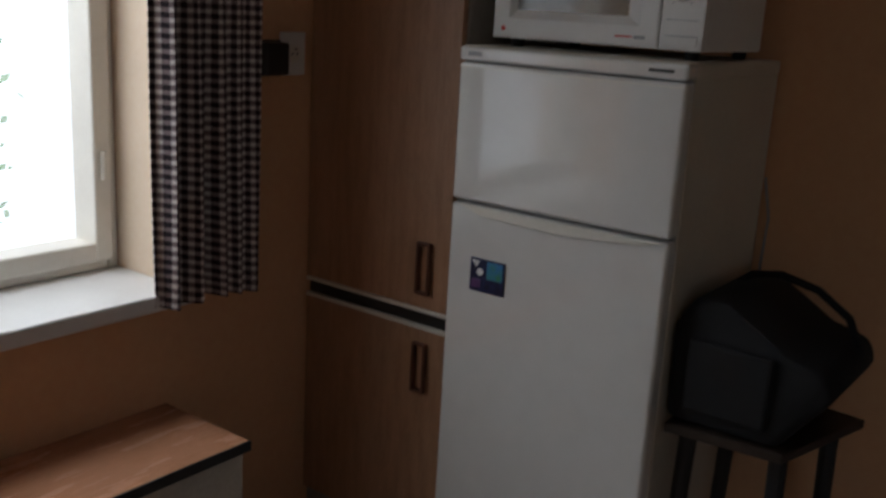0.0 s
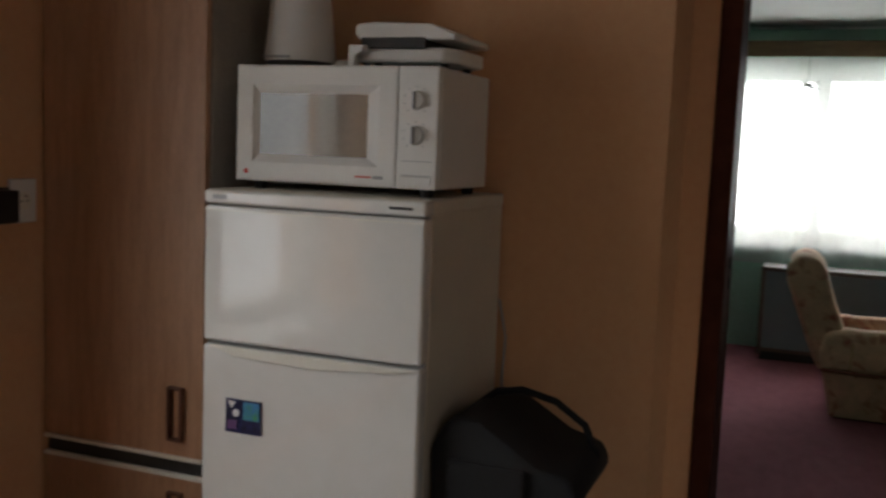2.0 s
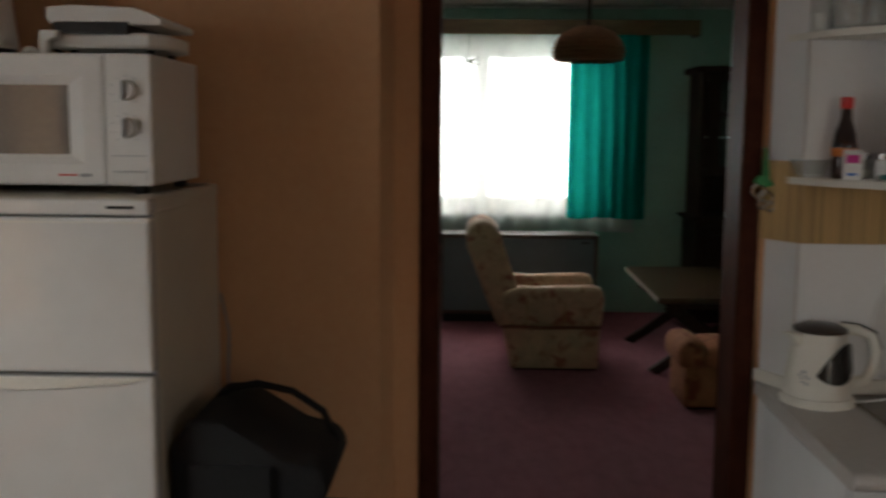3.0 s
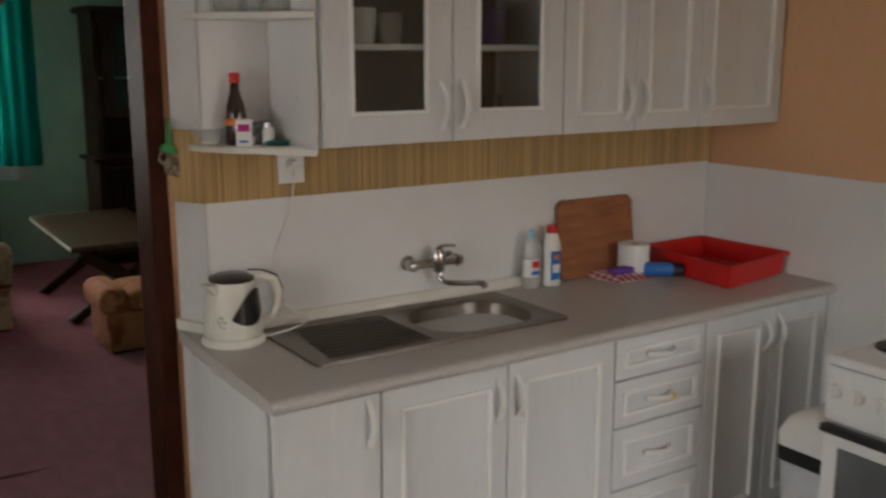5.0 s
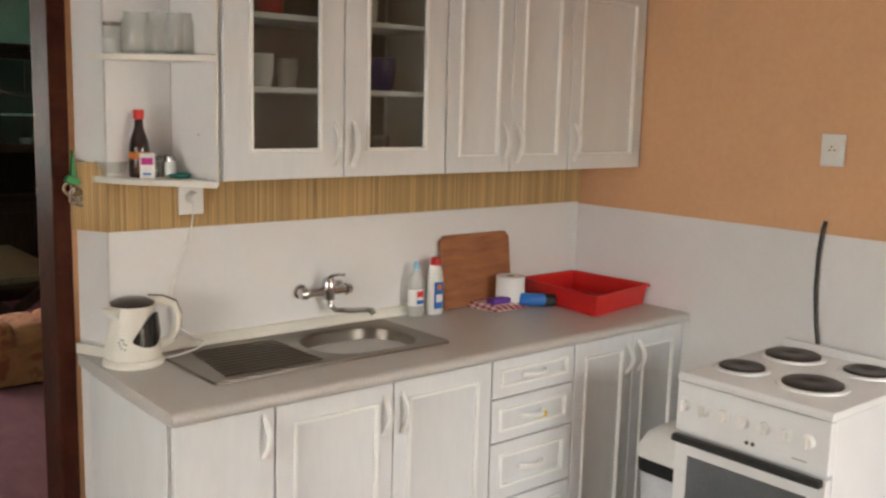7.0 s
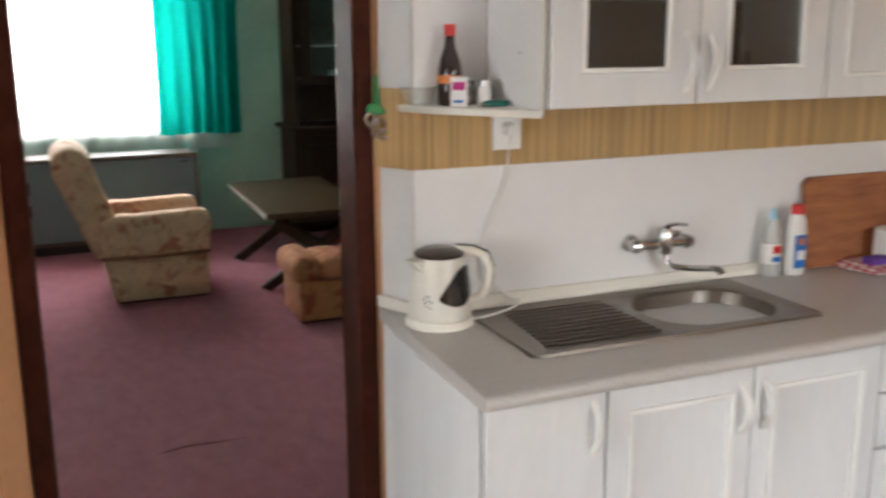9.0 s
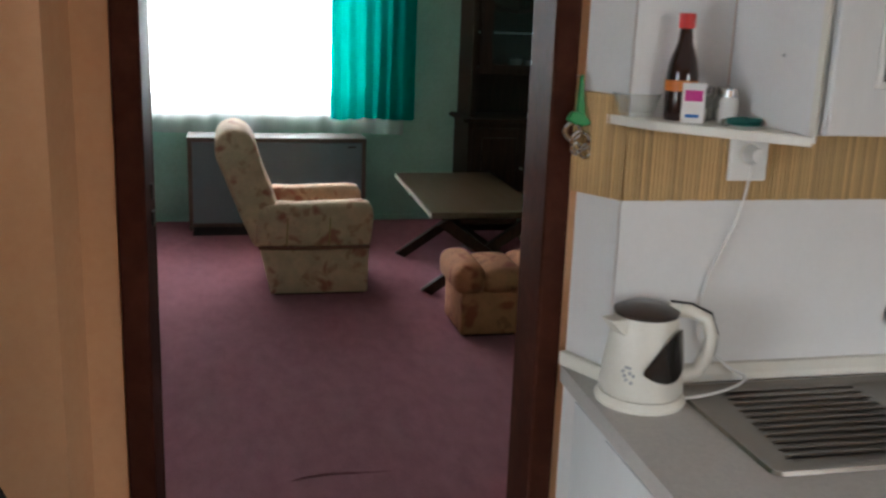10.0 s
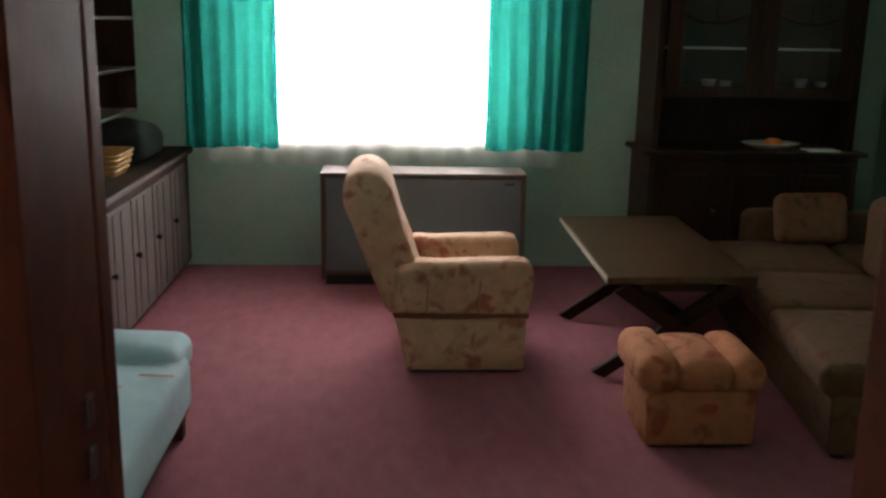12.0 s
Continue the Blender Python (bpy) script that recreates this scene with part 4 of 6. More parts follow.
for i in range(11):
    y = 1.105 + i * 0.0285
    part("drain_rib", tube(B(), [(-0.40 + 0.003 * i, y, KZ - 0.002), (-0.39 + 0.003 * i, y, KZ + 0.001), (-0.08, y, KZ + 0.001), (-0.07, y, KZ - 0.002)], 0.004, 8, 0.45), M_STEEL, sk, smooth=True)

# tap
tp = thing("tap", (0.18, 1.46, 1.0), "chrome wall-mounted mixer tap with a swivel spout", "tap")
bm = rod(B(), (0.085, 1.452, 1.012), (0.25, 1.452, 1.012), 0.015, seg=16)
part("body", bm, M_CHROME, tp, smooth=True)
for x in (0.09, 0.245):
    part("wall_flange", lathe(B(), [(0, 0), (0.026, 0), (0.025, 0.008), (0.018, 0.014), (0, 0.014)], (0, 0, 0), 20), M_CHROME, tp).data.transform(PLACE[tp].inverted() @ pose(x, 1.4955, 1.012, 90, 0, 0) @ PLACE[tp])
for x, s in ((0.085, -1), (0.25, 1)):
    part("inlet", rod(B(), (x, 1.492, 1.012), (x, 1.44, 1.012), 0.017), M_CHROME, tp, smooth=True)
    part("end_cap", rod(B(), (x, 1.452, 1.012), (x + s * 0.02, 1.452, 1.012), 0.022, 0.017, 16), M_CHROME, tp, smooth=True)
part("cartridge", lathe(B(), [(0, -0.03), (0.021, -0.03), (0.023, 0.0), (0.024, 0.03), (0.017, 0.045), (0, 0.05)], (0.175, 1.445, 1.015), 20), M_CHROME, tp, smooth=True)
part("lever", tube(B(), [(0.175, 1.445, 1.058), (0.176, 1.425, 1.072), (0.178, 1.385, 1.082), (0.18, 1.36, 1.083)], [0.012, 0.011, 0.008, 0.007], 10, 0.6), M_CHROME, tp, smooth=True)
part("spout", tube(B(), [(0.18, 1.445, 0.99), (0.18, 1.443, 0.962), (0.19, 1.425, 0.948), (0.215, 1.36, 0.955), (0.236, 1.305, 0.966), (0.243, 1.285, 0.966), (0.246, 1.277, 0.955)], [0.012, 0.011, 0.009, 0.009, 0.009, 0.01, 0.011], 10), M_CHROME, tp, smooth=True)

# kettle
kt = thing("kettle", (-0.545, 1.40, 0.88), "cream electric kettle with a black water window and dark lid", "kettle")
kc = (-0.545, 1.40, 0.88)
part("base", lathe(B(), [(0, 0), (0.088, 0), (0.09, 0.008), (0.083, 0.02), (0, 0.02)], kc, 32), M_CREAM, kt, smooth=True)
part("body", lathe(B(), [(0, 0.02), (0.078, 0.021), (0.083, 0.03), (0.079, 0.07), (0.070, 0.125), (0.064, 0.165), (0.061, 0.178), (0, 0.178)], kc, 36), M_CREAM, kt, smooth=True)
part("lid", lathe(B(), [(0.0, 0.178), (0.062, 0.178), (0.064, 0.186), (0.045, 0.195), (0.0, 0.198)], kc, 28), mat("dark_brown_plastic", (0.05, 0.035, 0.03), 0.3), kt, smooth=True)
part("spout", prism(B(), [(-0.058, 0.178), (-0.045, 0.13), (-0.062, 0.14), (-0.098, 0.178)], -0.022, 0.022, 0.006, axis="y"), M_CREAM, kt).data.transform(PLACE[kt].inverted() @ Matrix.Translation(kc) @ Matrix.Rotation(radians(15), 4, "Z") @ PLACE[kt])
hd = [(0.045, 0.0, 0.186), (0.085, -0.012, 0.184), (0.118, -0.02, 0.170), (0.13, -0.024, 0.135), (0.126, -0.024, 0.095), (0.108, -0.02, 0.062), (0.078, -0.014, 0.052)]
part("handle", tube(B(), [Vector(kc) + Vector(p) for p in hd], [0.016, 0.015, 0.014, 0.014, 0.014, 0.014, 0.015], 12), M_CREAM, kt, smooth=True)
part("handle_trim", tube(B(), [Vector(kc) + Vector(p) + Vector((0.006 * (0.4 + i / 6), 0, 0.008 * (1 - i / 6))) for i, p in enumerate(hd[:6])], 0.0095, 10), M_BLACK, kt, "dark grip strip", True)
# water window: a leaf-shaped patch on the curved side, towards the doorway
bm = B()
cols = []
for i in range(11):
    u0 = i / 10
    hgt = 0.008 + 0.085 * math.sin(math.pi * min(0.86, u0 * 0.9)) ** 0.9
    zc = 0.082 + 0.042 * u0
    a = radians(-112 + 92 * u0)
    col = []
    for j in range(5):
        z = zc + hgt * (j / 4 - 0.45)
        r = 0.0855 - 0.117 * max(0, z - 0.03) + 0.0012
        col.append(bm.verts.new((kc[0] + r * math.cos(a), kc[1] + r * math.sin(a), kc[2] + z)))
    cols.append(col)
for a, b2 in zip(cols, cols[1:]):
    for j in range(4):
        bm.faces.new((a[j], b2[j], b2[j + 1], a[j + 1]))
part("water_window", bm, mat("black_water_window", (0.02, 0.017, 0.015), 0.15, bump=0), kt, "black leaf-shaped water window", True)
for k, (da, dz) in enumerate(((-138, 0.072), (-131, 0.078), (-135, 0.064), (-128, 0.060), (-141, 0.08), (-132, 0.088), (-126, 0.074), (-137, 0.088))):
    a, r = radians(da), 0.0855 - 0.117 * (dz - 0.03)
    p = Vector((kc[0] + r * math.cos(a), kc[1] + r * math.sin(a), kc[2] + dz))
    part("printed_dot", rod(B(), p, p + Vector((math.cos(a), math.sin(a), 0)) * 0.0012, 0.0034, seg=8), M_GREYPL, kt)
cd = kt
pts = [(-0.48, 1.37, 0.886), (-0.40, 1.375, 0.892), (-0.33, 1.40, 0.898), (-0.30, 1.43, 0.905), (-0.33, 1.455, 0.92), (-0.385, 1.478, 0.98), (-0.375, 1.486, 1.10), (-0.325, 1.484, 1.22), (-0.312, 1.476, 1.31), (-0.316, 1.462, 1.352)]
fine = []
for a, b2, c2_, d2 in zip([pts[0]] + pts[:-2], pts[:-1], pts[1:], pts[2:] + [pts[-1]]):
    for k in range(4):
        t_ = k / 4
        va, vb, vc, vd = Vector(a), Vector(b2), Vector(c2_), Vector(d2)
        fine.append(0.5 * ((2 * vb) + (vc - va) * t_ + (2 * va - 5 * vb + 4 * vc - vd) * t_ ** 2 + (3 * vb - va - 3 * vc + vd) * t_ ** 3))
fine.append(Vector(pts[-1]))
part("cord", tube(B(), fine, 0.0032), M_PLASTIC, cd, "white cord", True)
part("plug", rod(B(), (-0.318, 1.470, 1.36), (-0.318, 1.440, 1.36), 0.02, 0.014, 16), M_PLASTIC, cd, smooth=True)

# upper units
YU = 1.168


def upper_unit(x0, x1, label):
    u = thing("wall_cabinet", ((x0 + x1) / 2, 1.34, 1.425), label, "cabinet", "kitchen wall units")
    part("body", carcass(B(), x0 + 0.001, x1 - 0.001, YU + 0.019, 1.486, 1.432, 2.13), M_WHITE, u)
    return u


gu = upper_unit(-0.364, 0.456, "white wall cabinet with two patterned glass doors, cups inside")
for x0, x1, h in ((-0.361, 0.044, "r"), (0.048, 0.453, "l")):
    d, hx = front(gu, "door", x0, x1, 1.434, 2.127, YU, 0.080, h, True)
    part("pane", box(B(), x0 + 0.076, x1 - 0.076, YU + 0.008, YU + 0.012, 1.51, 2.053), M_PATTERNED, d, "patterned clear glass").visible_shadow = False
    part("handle", bow((hx, YU, 1.472), (hx, YU, 1.60)), M_PLASTIC, d, "white bow handle")
for z in (1.688, 1.90):
    part("shelf", box(B(), -0.345, 0.437, YU + 0.03, 1.470, z, z + 0.016, 0.001), M_WHITE, gu)
# Dark sheet added before the white back to darken the cabinet's inside.
part("back_board", box(B(), -0.352, 0.420, 1.4715, 1.4765, 1.444, 2.11), mat("dark_back_sheet", (0.10, 0.10, 0.08), 0.7, var=0.25, scale=30), gu, "dark sheet before the white back")
su = upper_unit(0.456, 1.062, "white wall cabinet with two framed doors")
for x0, x1, h in ((0.459, 0.757, "r"), (0.761, 1.059, "l")):
    d, hx = front(su, "door", x0, x1, 1.434, 2.127, YU, handle=h)
    part("handle", bow((hx, YU, 1.472), (hx, YU, 1.60)), M_PLASTIC, d, "white bow handle")
cu = upper_unit(1.062, 1.490, "white single-door wall cabinet in the corner")
d, hx = front(cu, "door", 1.065, 1.487, 1.434, 2.127, YU, handle="l")
part("handle", bow((hx, YU, 1.472), (hx, YU, 1.60)), M_PLASTIC, d, "white bow handle")

random.seed(11)
M_BLUEGLASS = mat("dark_blue_ceramic", (0.02, 0.02, 0.12), 0.2)
for x, y, z, r, h, m, kind in ((-0.27, 1.36, 1.704, 0.04, 0.075, M_CERAMIC, "cup"), (-0.16, 1.33, 1.704, 0.045, 0.10, M_CERAMIC, "cup"), (-0.05, 1.35, 1.704, 0.035, 0.09, M_CERAMIC, "cup"),
                               (-0.21, 1.42, 1.704, 0.04, 0.09, M_CERAMIC, "cup"), (0.32, 1.36, 1.704, 0.05, 0.11, M_BLUEGLASS, "cup"), (0.20, 1.38, 1.704, 0.035, 0.08, M_CERAMIC, "cup"),
                               (0.14, 1.36, 1.916, 0.045, 0.10, M_BLUE, "cup"), (0.27, 1.38, 1.916, 0.04, 0.09, M_CREAM, "cup"), (-0.10, 1.37, 1.916, 0.045, 0.09, M_RED, "cup"), (-0.22, 1.37, 1.916, 0.04, 0.08, M_CERAMIC, "cup"),
                               (0.33, 1.37, 1.443, 0.03, 0.11, M_GLASS, "drinking_glass"), (0.25, 1.39, 1.443, 0.03, 0.11, M_GLASS, "drinking_glass")):
    label = "clear drinking glass on the cabinet shelf" if kind == "drinking_glass" else {"white_ceramic": "white ceramic cup", "dark_blue_ceramic": "dark blue ceramic cup", "blue_plastic": "blue cup", "cream_plastic": "cream cup", "red_plastic": "red cup"}[m.name] + " on the cabinet shelf behind glass"
    solid(kind, lathe(B(), [(0, 0), (r * 0.7, 0), (r * 0.85, 0.01), (r, h * 0.6), (r, h), (r - 0.004, h), (r - 0.005, h * 0.6), (r * 0.6, 0.012), (0, 0.012)], (x, y, z), 20, close=False), m, label, kind.replace("_", " "), "cups in the cabinet", True)

# open corner shelf unit
ou = thing("corner_shelf", (-0.48, 1.42, 1.41), "white open corner shelf unit with cream edges", "shelf")
poly = [(-0.374, 1.484), (-0.585, 1.484), (-0.612, 1.556), (-0.604, 1.535), (-0.586, 1.47), (-0.558, 1.405), (-0.524, 1.36), (-0.485, 1.318), (-0.374, 1.182)]
for z in (1.412, 1.768, 2.11):
    part("shelf", prism(B(), poly, z, z + 0.018, 0.003), M_CREAM, ou)
part("back_panel", box(B(), -0.578, -0.376, 1.4845, 1.4875, 1.43, 2.13), M_PANEL, ou)
part("back_panel", prism(B(), [(-0.580, 1.4845), (-0.583, 1.480), (-0.628, 1.602), (-0.622, 1.606)], 1.47, 2.13), M_PANEL, ou)
part("side_panel", box(B(), -0.3745, -0.372, 1.195, 1.484, 1.425, 2.13), M_PANEL, ou)
part("edge_strip", box(B(), -0.3755, -0.3715, 1.178, 1.197, 1.42, 2.13, 0.001), M_CREAM, ou, "cream edge strip")
part("screw", rod(B(), (-0.3745, 1.30, 1.56), (-0.3765, 1.30, 1.56), 0.003, seg=8), M_GREYPL, ou)
ZS = 1.430
bt = thing("sauce_bottle", (-0.500, 1.44, ZS), "dark glass sauce bottle with a red cap", "bottle")
part("glass_body", lathe(B(), [(0, 0), (0.028, 0), (0.030, 0.006), (0.030, 0.085), (0.026, 0.11), (0.014, 0.145), (0.012, 0.172), (0, 0.172)], (-0.498, 1.437, ZS), 24), M_BOTTLE, bt, smooth=True)
part("cap", lathe(B(), [(0, 0.170), (0.0155, 0.170), (0.0155, 0.196), (0.013, 0.198), (0, 0.198)], (-0.498, 1.437, ZS), 20), M_RED, bt, "red screw cap", True)
part("paper_band", lathe(B(), [(0.0304, 0.055), (0.0306, 0.075)], (-0.498, 1.437, ZS), 24, close=False), M_ORANGEP, bt, "orange paper band", True)
bx = thing("salt_box", (-0.492, 1.395, ZS), "small white carton with a magenta print", "carton", rz=-25)
bmx = PLACE[bx]


def in_box(bm):
    bmesh.ops.transform(bm, matrix=bmx, verts=bm.verts)
    return bm


part("carton", in_box(box(B(), -0.021, 0.021, -0.014, 0.014, 0, 0.072, 0.001)), M_PAPER, bx)
part("printed_patch", in_box(box(B(), -0.016, 0.016, -0.0148, -0.0138, 0.040, 0.060)), M_MAGENTA, bx, "magenta printed patch")
part("printed_patch", in_box(box(B(), -0.013, 0.011, -0.0148, -0.0138, 0.010, 0.016)), M_BLUE, bx, "blue printed line")
for x, y, c in ((-0.462, 1.425, "half-filled"), (-0.438, 1.45, "half-filled"), (-0.425, 1.385, "salt-filled"), (-0.405, 1.44, "half-filled")):
    j = thing("spice_jar", (x, y, ZS), "small glass spice jar with a metal lid, " + c, "jar", "spice jars on the shelf")
    part("glass_body", lathe(B(), [(0, 0), (0.016, 0), (0.0175, 0.004), (0.0175, 0.04), (0.013, 0.05), (0, 0.05)], (x, y, ZS), 18), M_PLASTIC if c[0] == "s" else M_JAR, j, smooth=True)
    if c[0] != "s":
        part("spice", rod(B(), (x, y, ZS + 0.003), (x, y, ZS + 0.022), 0.014, seg=14), M_CREAM, j)
    part("lid", lathe(B(), [(0, 0.049), (0.015, 0.049), (0.015, 0.062), (0.012, 0.064), (0, 0.064)], (x, y, ZS), 18), M_CHROME, j, smooth=True)
solid("glass_bowl", lathe(B(), [(0, 0), (0.03, 0), (0.034, 0.006), (0.048, 0.045), (0.046, 0.045), (0.031, 0.009), (0, 0.007)], (-0.558, 1.50, ZS), 24, close=False), M_JAR, "clear glass bowl on the corner shelf", "bowl", smooth=True)
op = thing("can_opener", (-0.40, 1.31, ZS), "dark green plastic can opener lying on the shelf", "can opener")
part("grip", tube(B(), [(-0.445, 1.352, ZS + 0.008), (-0.42, 1.342, ZS + 0.009), (-0.388, 1.330, ZS + 0.008)], [0.006, 0.009, 0.007], 10), mat("teal_green_plastic", (0.01, 0.12, 0.10), 0.4), op, smooth=True)
part("blade", box(B(), -0.452, -0.440, 1.347, 1.359, ZS, ZS + 0.012, 0.002), M_STEEL, op)
for x, y, r, h in ((-0.553, 1.485, 0.030, 0.09),):
    j = thing("jar", (x, y, 1.786), "glass jar with metal lid and white filling", "jar")
    part("glass_body", lathe(B(), [(0, 0), (r, 0), (r, h * 0.8), (r * 0.85, h * 0.9), (0, h * 0.9)], (x, y, 1.786), 20), M_JAR, j, smooth=True)
    part("filling", rod(B(), (x, y, 1.789), (x, y, 1.83), r * 0.88, seg=18), M_PAPER, j)
    part("lid", rod(B(), (x, y, 1.786 + h * 0.88), (x, y, 1.786 + h), r * 0.95, seg=20), M_STEEL, j)
for x, y in ((-0.50, 1.43), (-0.445, 1.40), (-0.40, 1.36)):
    solid("large_jar", lathe(B(), [(0, 0), (0.04, 0), (0.046, 0.01), (0.046, 0.09), (0.036, 0.11), (0.038, 0.12), (0.034, 0.12), (0.032, 0.11), (0.042, 0.088), (0.042, 0.012), (0, 0.008)], (x, y, 1.786), 24, close=False), M_JAR, "large empty preserving glass on the upper shelf", "jar", "glasses on the upper shelf", True)

# hanger by the doorway
kh = thing("key_hanger", (-0.632, 1.615, 1.42), "green hanging ornament with metal rings beside the doorway", "key hanger")
part("strap", prism(B(), [(-0.643, 1.41), (-0.622, 1.41), (-0.627, 1.45), (-0.631, 1.497), (-0.637, 1.497), (-0.640, 1.45)], 1.594, 1.608, 0.003, axis="y"), M_GREENP, kh)
part("leaf", prism(B(), [(-0.665, 1.408), (-0.655, 1.425), (-0.63, 1.422), (-0.612, 1.40), (-0.63, 1.395), (-0.65, 1.40)], 1.582, 1.600, 0.004, axis="y"), M_GREENP, kh)
for x, z, r in ((-0.650, 1.385, 0.017), (-0.632, 1.365, 0.019), (-0.620, 1.345, 0.012), (-0.640, 1.350, 0.010)):
    bm = B()
    ring = [(x + r * math.cos(a), 1.590, z + r * math.sin(a)) for a in (2 * math.pi * k / 16 for k in range(17))]
    part("ring", tube(bm, ring, 0.0055, 6), M_CHROME, kh, smooth=True)
kh.location += Vector((-0.010, -0.022, 0.006))
part("nail", rod(B(), (-0.634, 1.632, 1.492), (-0.634, 1.596, 1.494), 0.002, seg=6), M_STEEL, kh)

# things on the worktop, right part
b1 = thing("spray_bottle", (0.562, 1.445, 0.88), "clear plastic dish soap bottle with a blue cap", "bottle")
part("body", lathe(B(), [(0, 0), (0.030, 0), (0.032, 0.008), (0.031, 0.10), (0.024, 0.135), (0.012, 0.155), (0, 0.155)], (0.562, 1.443, 0.88), 24, 1, 0.75), M_MILKY, b1, smooth=True)
part("cap", lathe(B(), [(0, 0.154), (0.012, 0.154), (0.011, 0.172), (0.006, 0.182), (0, 0.184)], (0.562, 1.443, 0.88), 16), mat("pale_blue_cap", (0.25, 0.5, 0.65), 0.4), b1, "pale blue cap", True)
part("paper_label", lathe(B(), [(0.0318, 0.035), (0.0318, 0.09)], (0.562, 1.443, 0.88), 24, 1, 0.75, close=False), M_PAPER, b1, "printed label", True)
part("printed_patch", box(B(), 0.549, 0.575, 1.4165, 1.4192, 0.945, 0.965), M_RED, b1)
part("printed_patch", box(B(), 0.547, 0.577, 1.4165, 1.4192, 0.922, 0.935), M_BLUE, b1)
b2_ = thing("cleaner_bottle", (0.645, 1.435, 0.88), "white cleaning milk bottle with blue label and red cap", "bottle")
part("body", lathe(B(), [(0, 0), (0.032, 0), (0.034, 0.008), (0.033, 0.115), (0.028, 0.145), (0.020, 0.165), (0, 0.166)], (0.645, 1.433, 0.88), 24, 1, 0.7), M_PLASTIC, b2_, smooth=True)
part("cap", lathe(B(), [(0, 0.165), (0.02, 0.165), (0.019, 0.185), (0.016, 0.19), (0, 0.191)], (0.645, 1.433, 0.88), 18), M_RED, b2_, "red cap", True)
part("paper_label", box(B(), 0.626, 0.664, 1.4085, 1.416, 0.898, 0.99, 0.003), M_BLUE, b2_, "blue label")
part("printed_patch", rod(B(), (0.645, 1.4095, 0.972), (0.645, 1.4072, 0.972), 0.010, seg=16), M_ORANGEP, b2_, "orange printed patch")
part("printed_patch", box(B(), 0.631, 0.659, 1.4075, 1.4098, 0.922, 0.948, 0.003), M_PAPER, b2_, "white printed patch")
for bottle in (b1, b2_):
    bottle.scale = (1.05, 1.05, 1.13)

bd = thing("chopping_board", (0.88, 1.47, 0.88), "red-brown wooden chopping board leaning on the wall", "chopping board")
rot = Matrix.Rotation(radians(-7), 3, "X")
bm = prism(B(), [(0.702, 0.882), (1.062, 0.882), (1.062, 1.146), (1.042, 1.166), (0.722, 1.166), (0.702, 1.146)], 1.440, 1.457, 0.004, axis="y")
bmesh.ops.rotate(bm, verts=bm.verts, cent=(0.88, 1.457, 0.882), matrix=rot)
part("board", bm, M_BOARD, bd)
pr = thing("paper_roll", (0.995, 1.37, 0.88), "white roll of kitchen paper standing on the worktop", "paper roll")
part("roll", lathe(B(), [(0.02, 0), (0.056, 0.001), (0.057, 0.004), (0.057, 0.095), (0.056, 0.098), (0.02, 0.098), (0.02, 0)], (0.985, 1.375, 0.903), 32, close=False), M_PAPER, pr, smooth=True)
part("core", lathe(B(), [(0.0195, 0.002), (0.0195, 0.097)], (0.985, 1.375, 0.903), 20, close=False), M_WICKER, pr, "brown cardboard core", True)
cl = thing("dish_cloth", (0.90, 1.38, 0.88), "folded red and white checked dish cloth", "dish cloth")
M_CHECK = pattern_uv("red_check_cloth", 0.03, (0.40, 0.05, 0.06), (0.6, 0.35, 0.35), (0.75, 0.72, 0.68))
for k, (z, sh) in enumerate(((0.8815, 0.0), (0.889, 0.008), (0.8965, 0.016))):
    bm = B()
    prism(bm, [(0.815 + sh, 1.44), (0.85 + sh, 1.30 + sh), (1.055 - sh, 1.31 + sh), (1.04 - sh, 1.45)], z, z + 0.0068, 0.002)
    uvl = bm.loops.layers.uv.new("UVMap")
    for f in bm.faces:
        for lp in f.loops:
            lp[uvl].uv = (lp.vert.co.x + lp.vert.co.z, lp.vert.co.y)
    part("fold", bm, M_CHECK, cl)
solid("sponge", box(B(), 0.855, 0.945, 1.325, 1.375, 0.904, 0.926, 0.006), M_PURPLE, "purple washing-up sponge on the dish cloth", "sponge")
bu = thing("bottle", (1.05, 1.32, 0.88), "blue and black bottle lying on the worktop", "bottle")
part("body", tube(B(), [(0.985, 1.325, 0.915), (0.995, 1.322, 0.914), (1.075, 1.29, 0.908), (1.085, 1.286, 0.907)], [0.018, 0.026, 0.026, 0.025], 14), M_BLUE, bu, smooth=True)
part("cap", tube(B(), [(1.085, 1.286, 0.907), (1.125, 1.27, 0.905), (1.13, 1.268, 0.905)], [0.025, 0.025, 0.02], 14), M_BLACK, bu, "black cap", True)
ty = thing("dish_tray", (1.33, 1.28, 0.88), "red plastic dish tray with a paper sticker", "tray")
TC = ((1.145, 1.470), (1.465, 1.478), (1.485, 1.085), (1.095, 1.02))


def quadloop(grow, z):
    cx, cy = sum(p[0] for p in TC) / 4, sum(p[1] for p in TC) / 4
    return [(cx + (p[0] - cx) * grow, cy + (p[1] - cy) * grow, z) for p in TC]


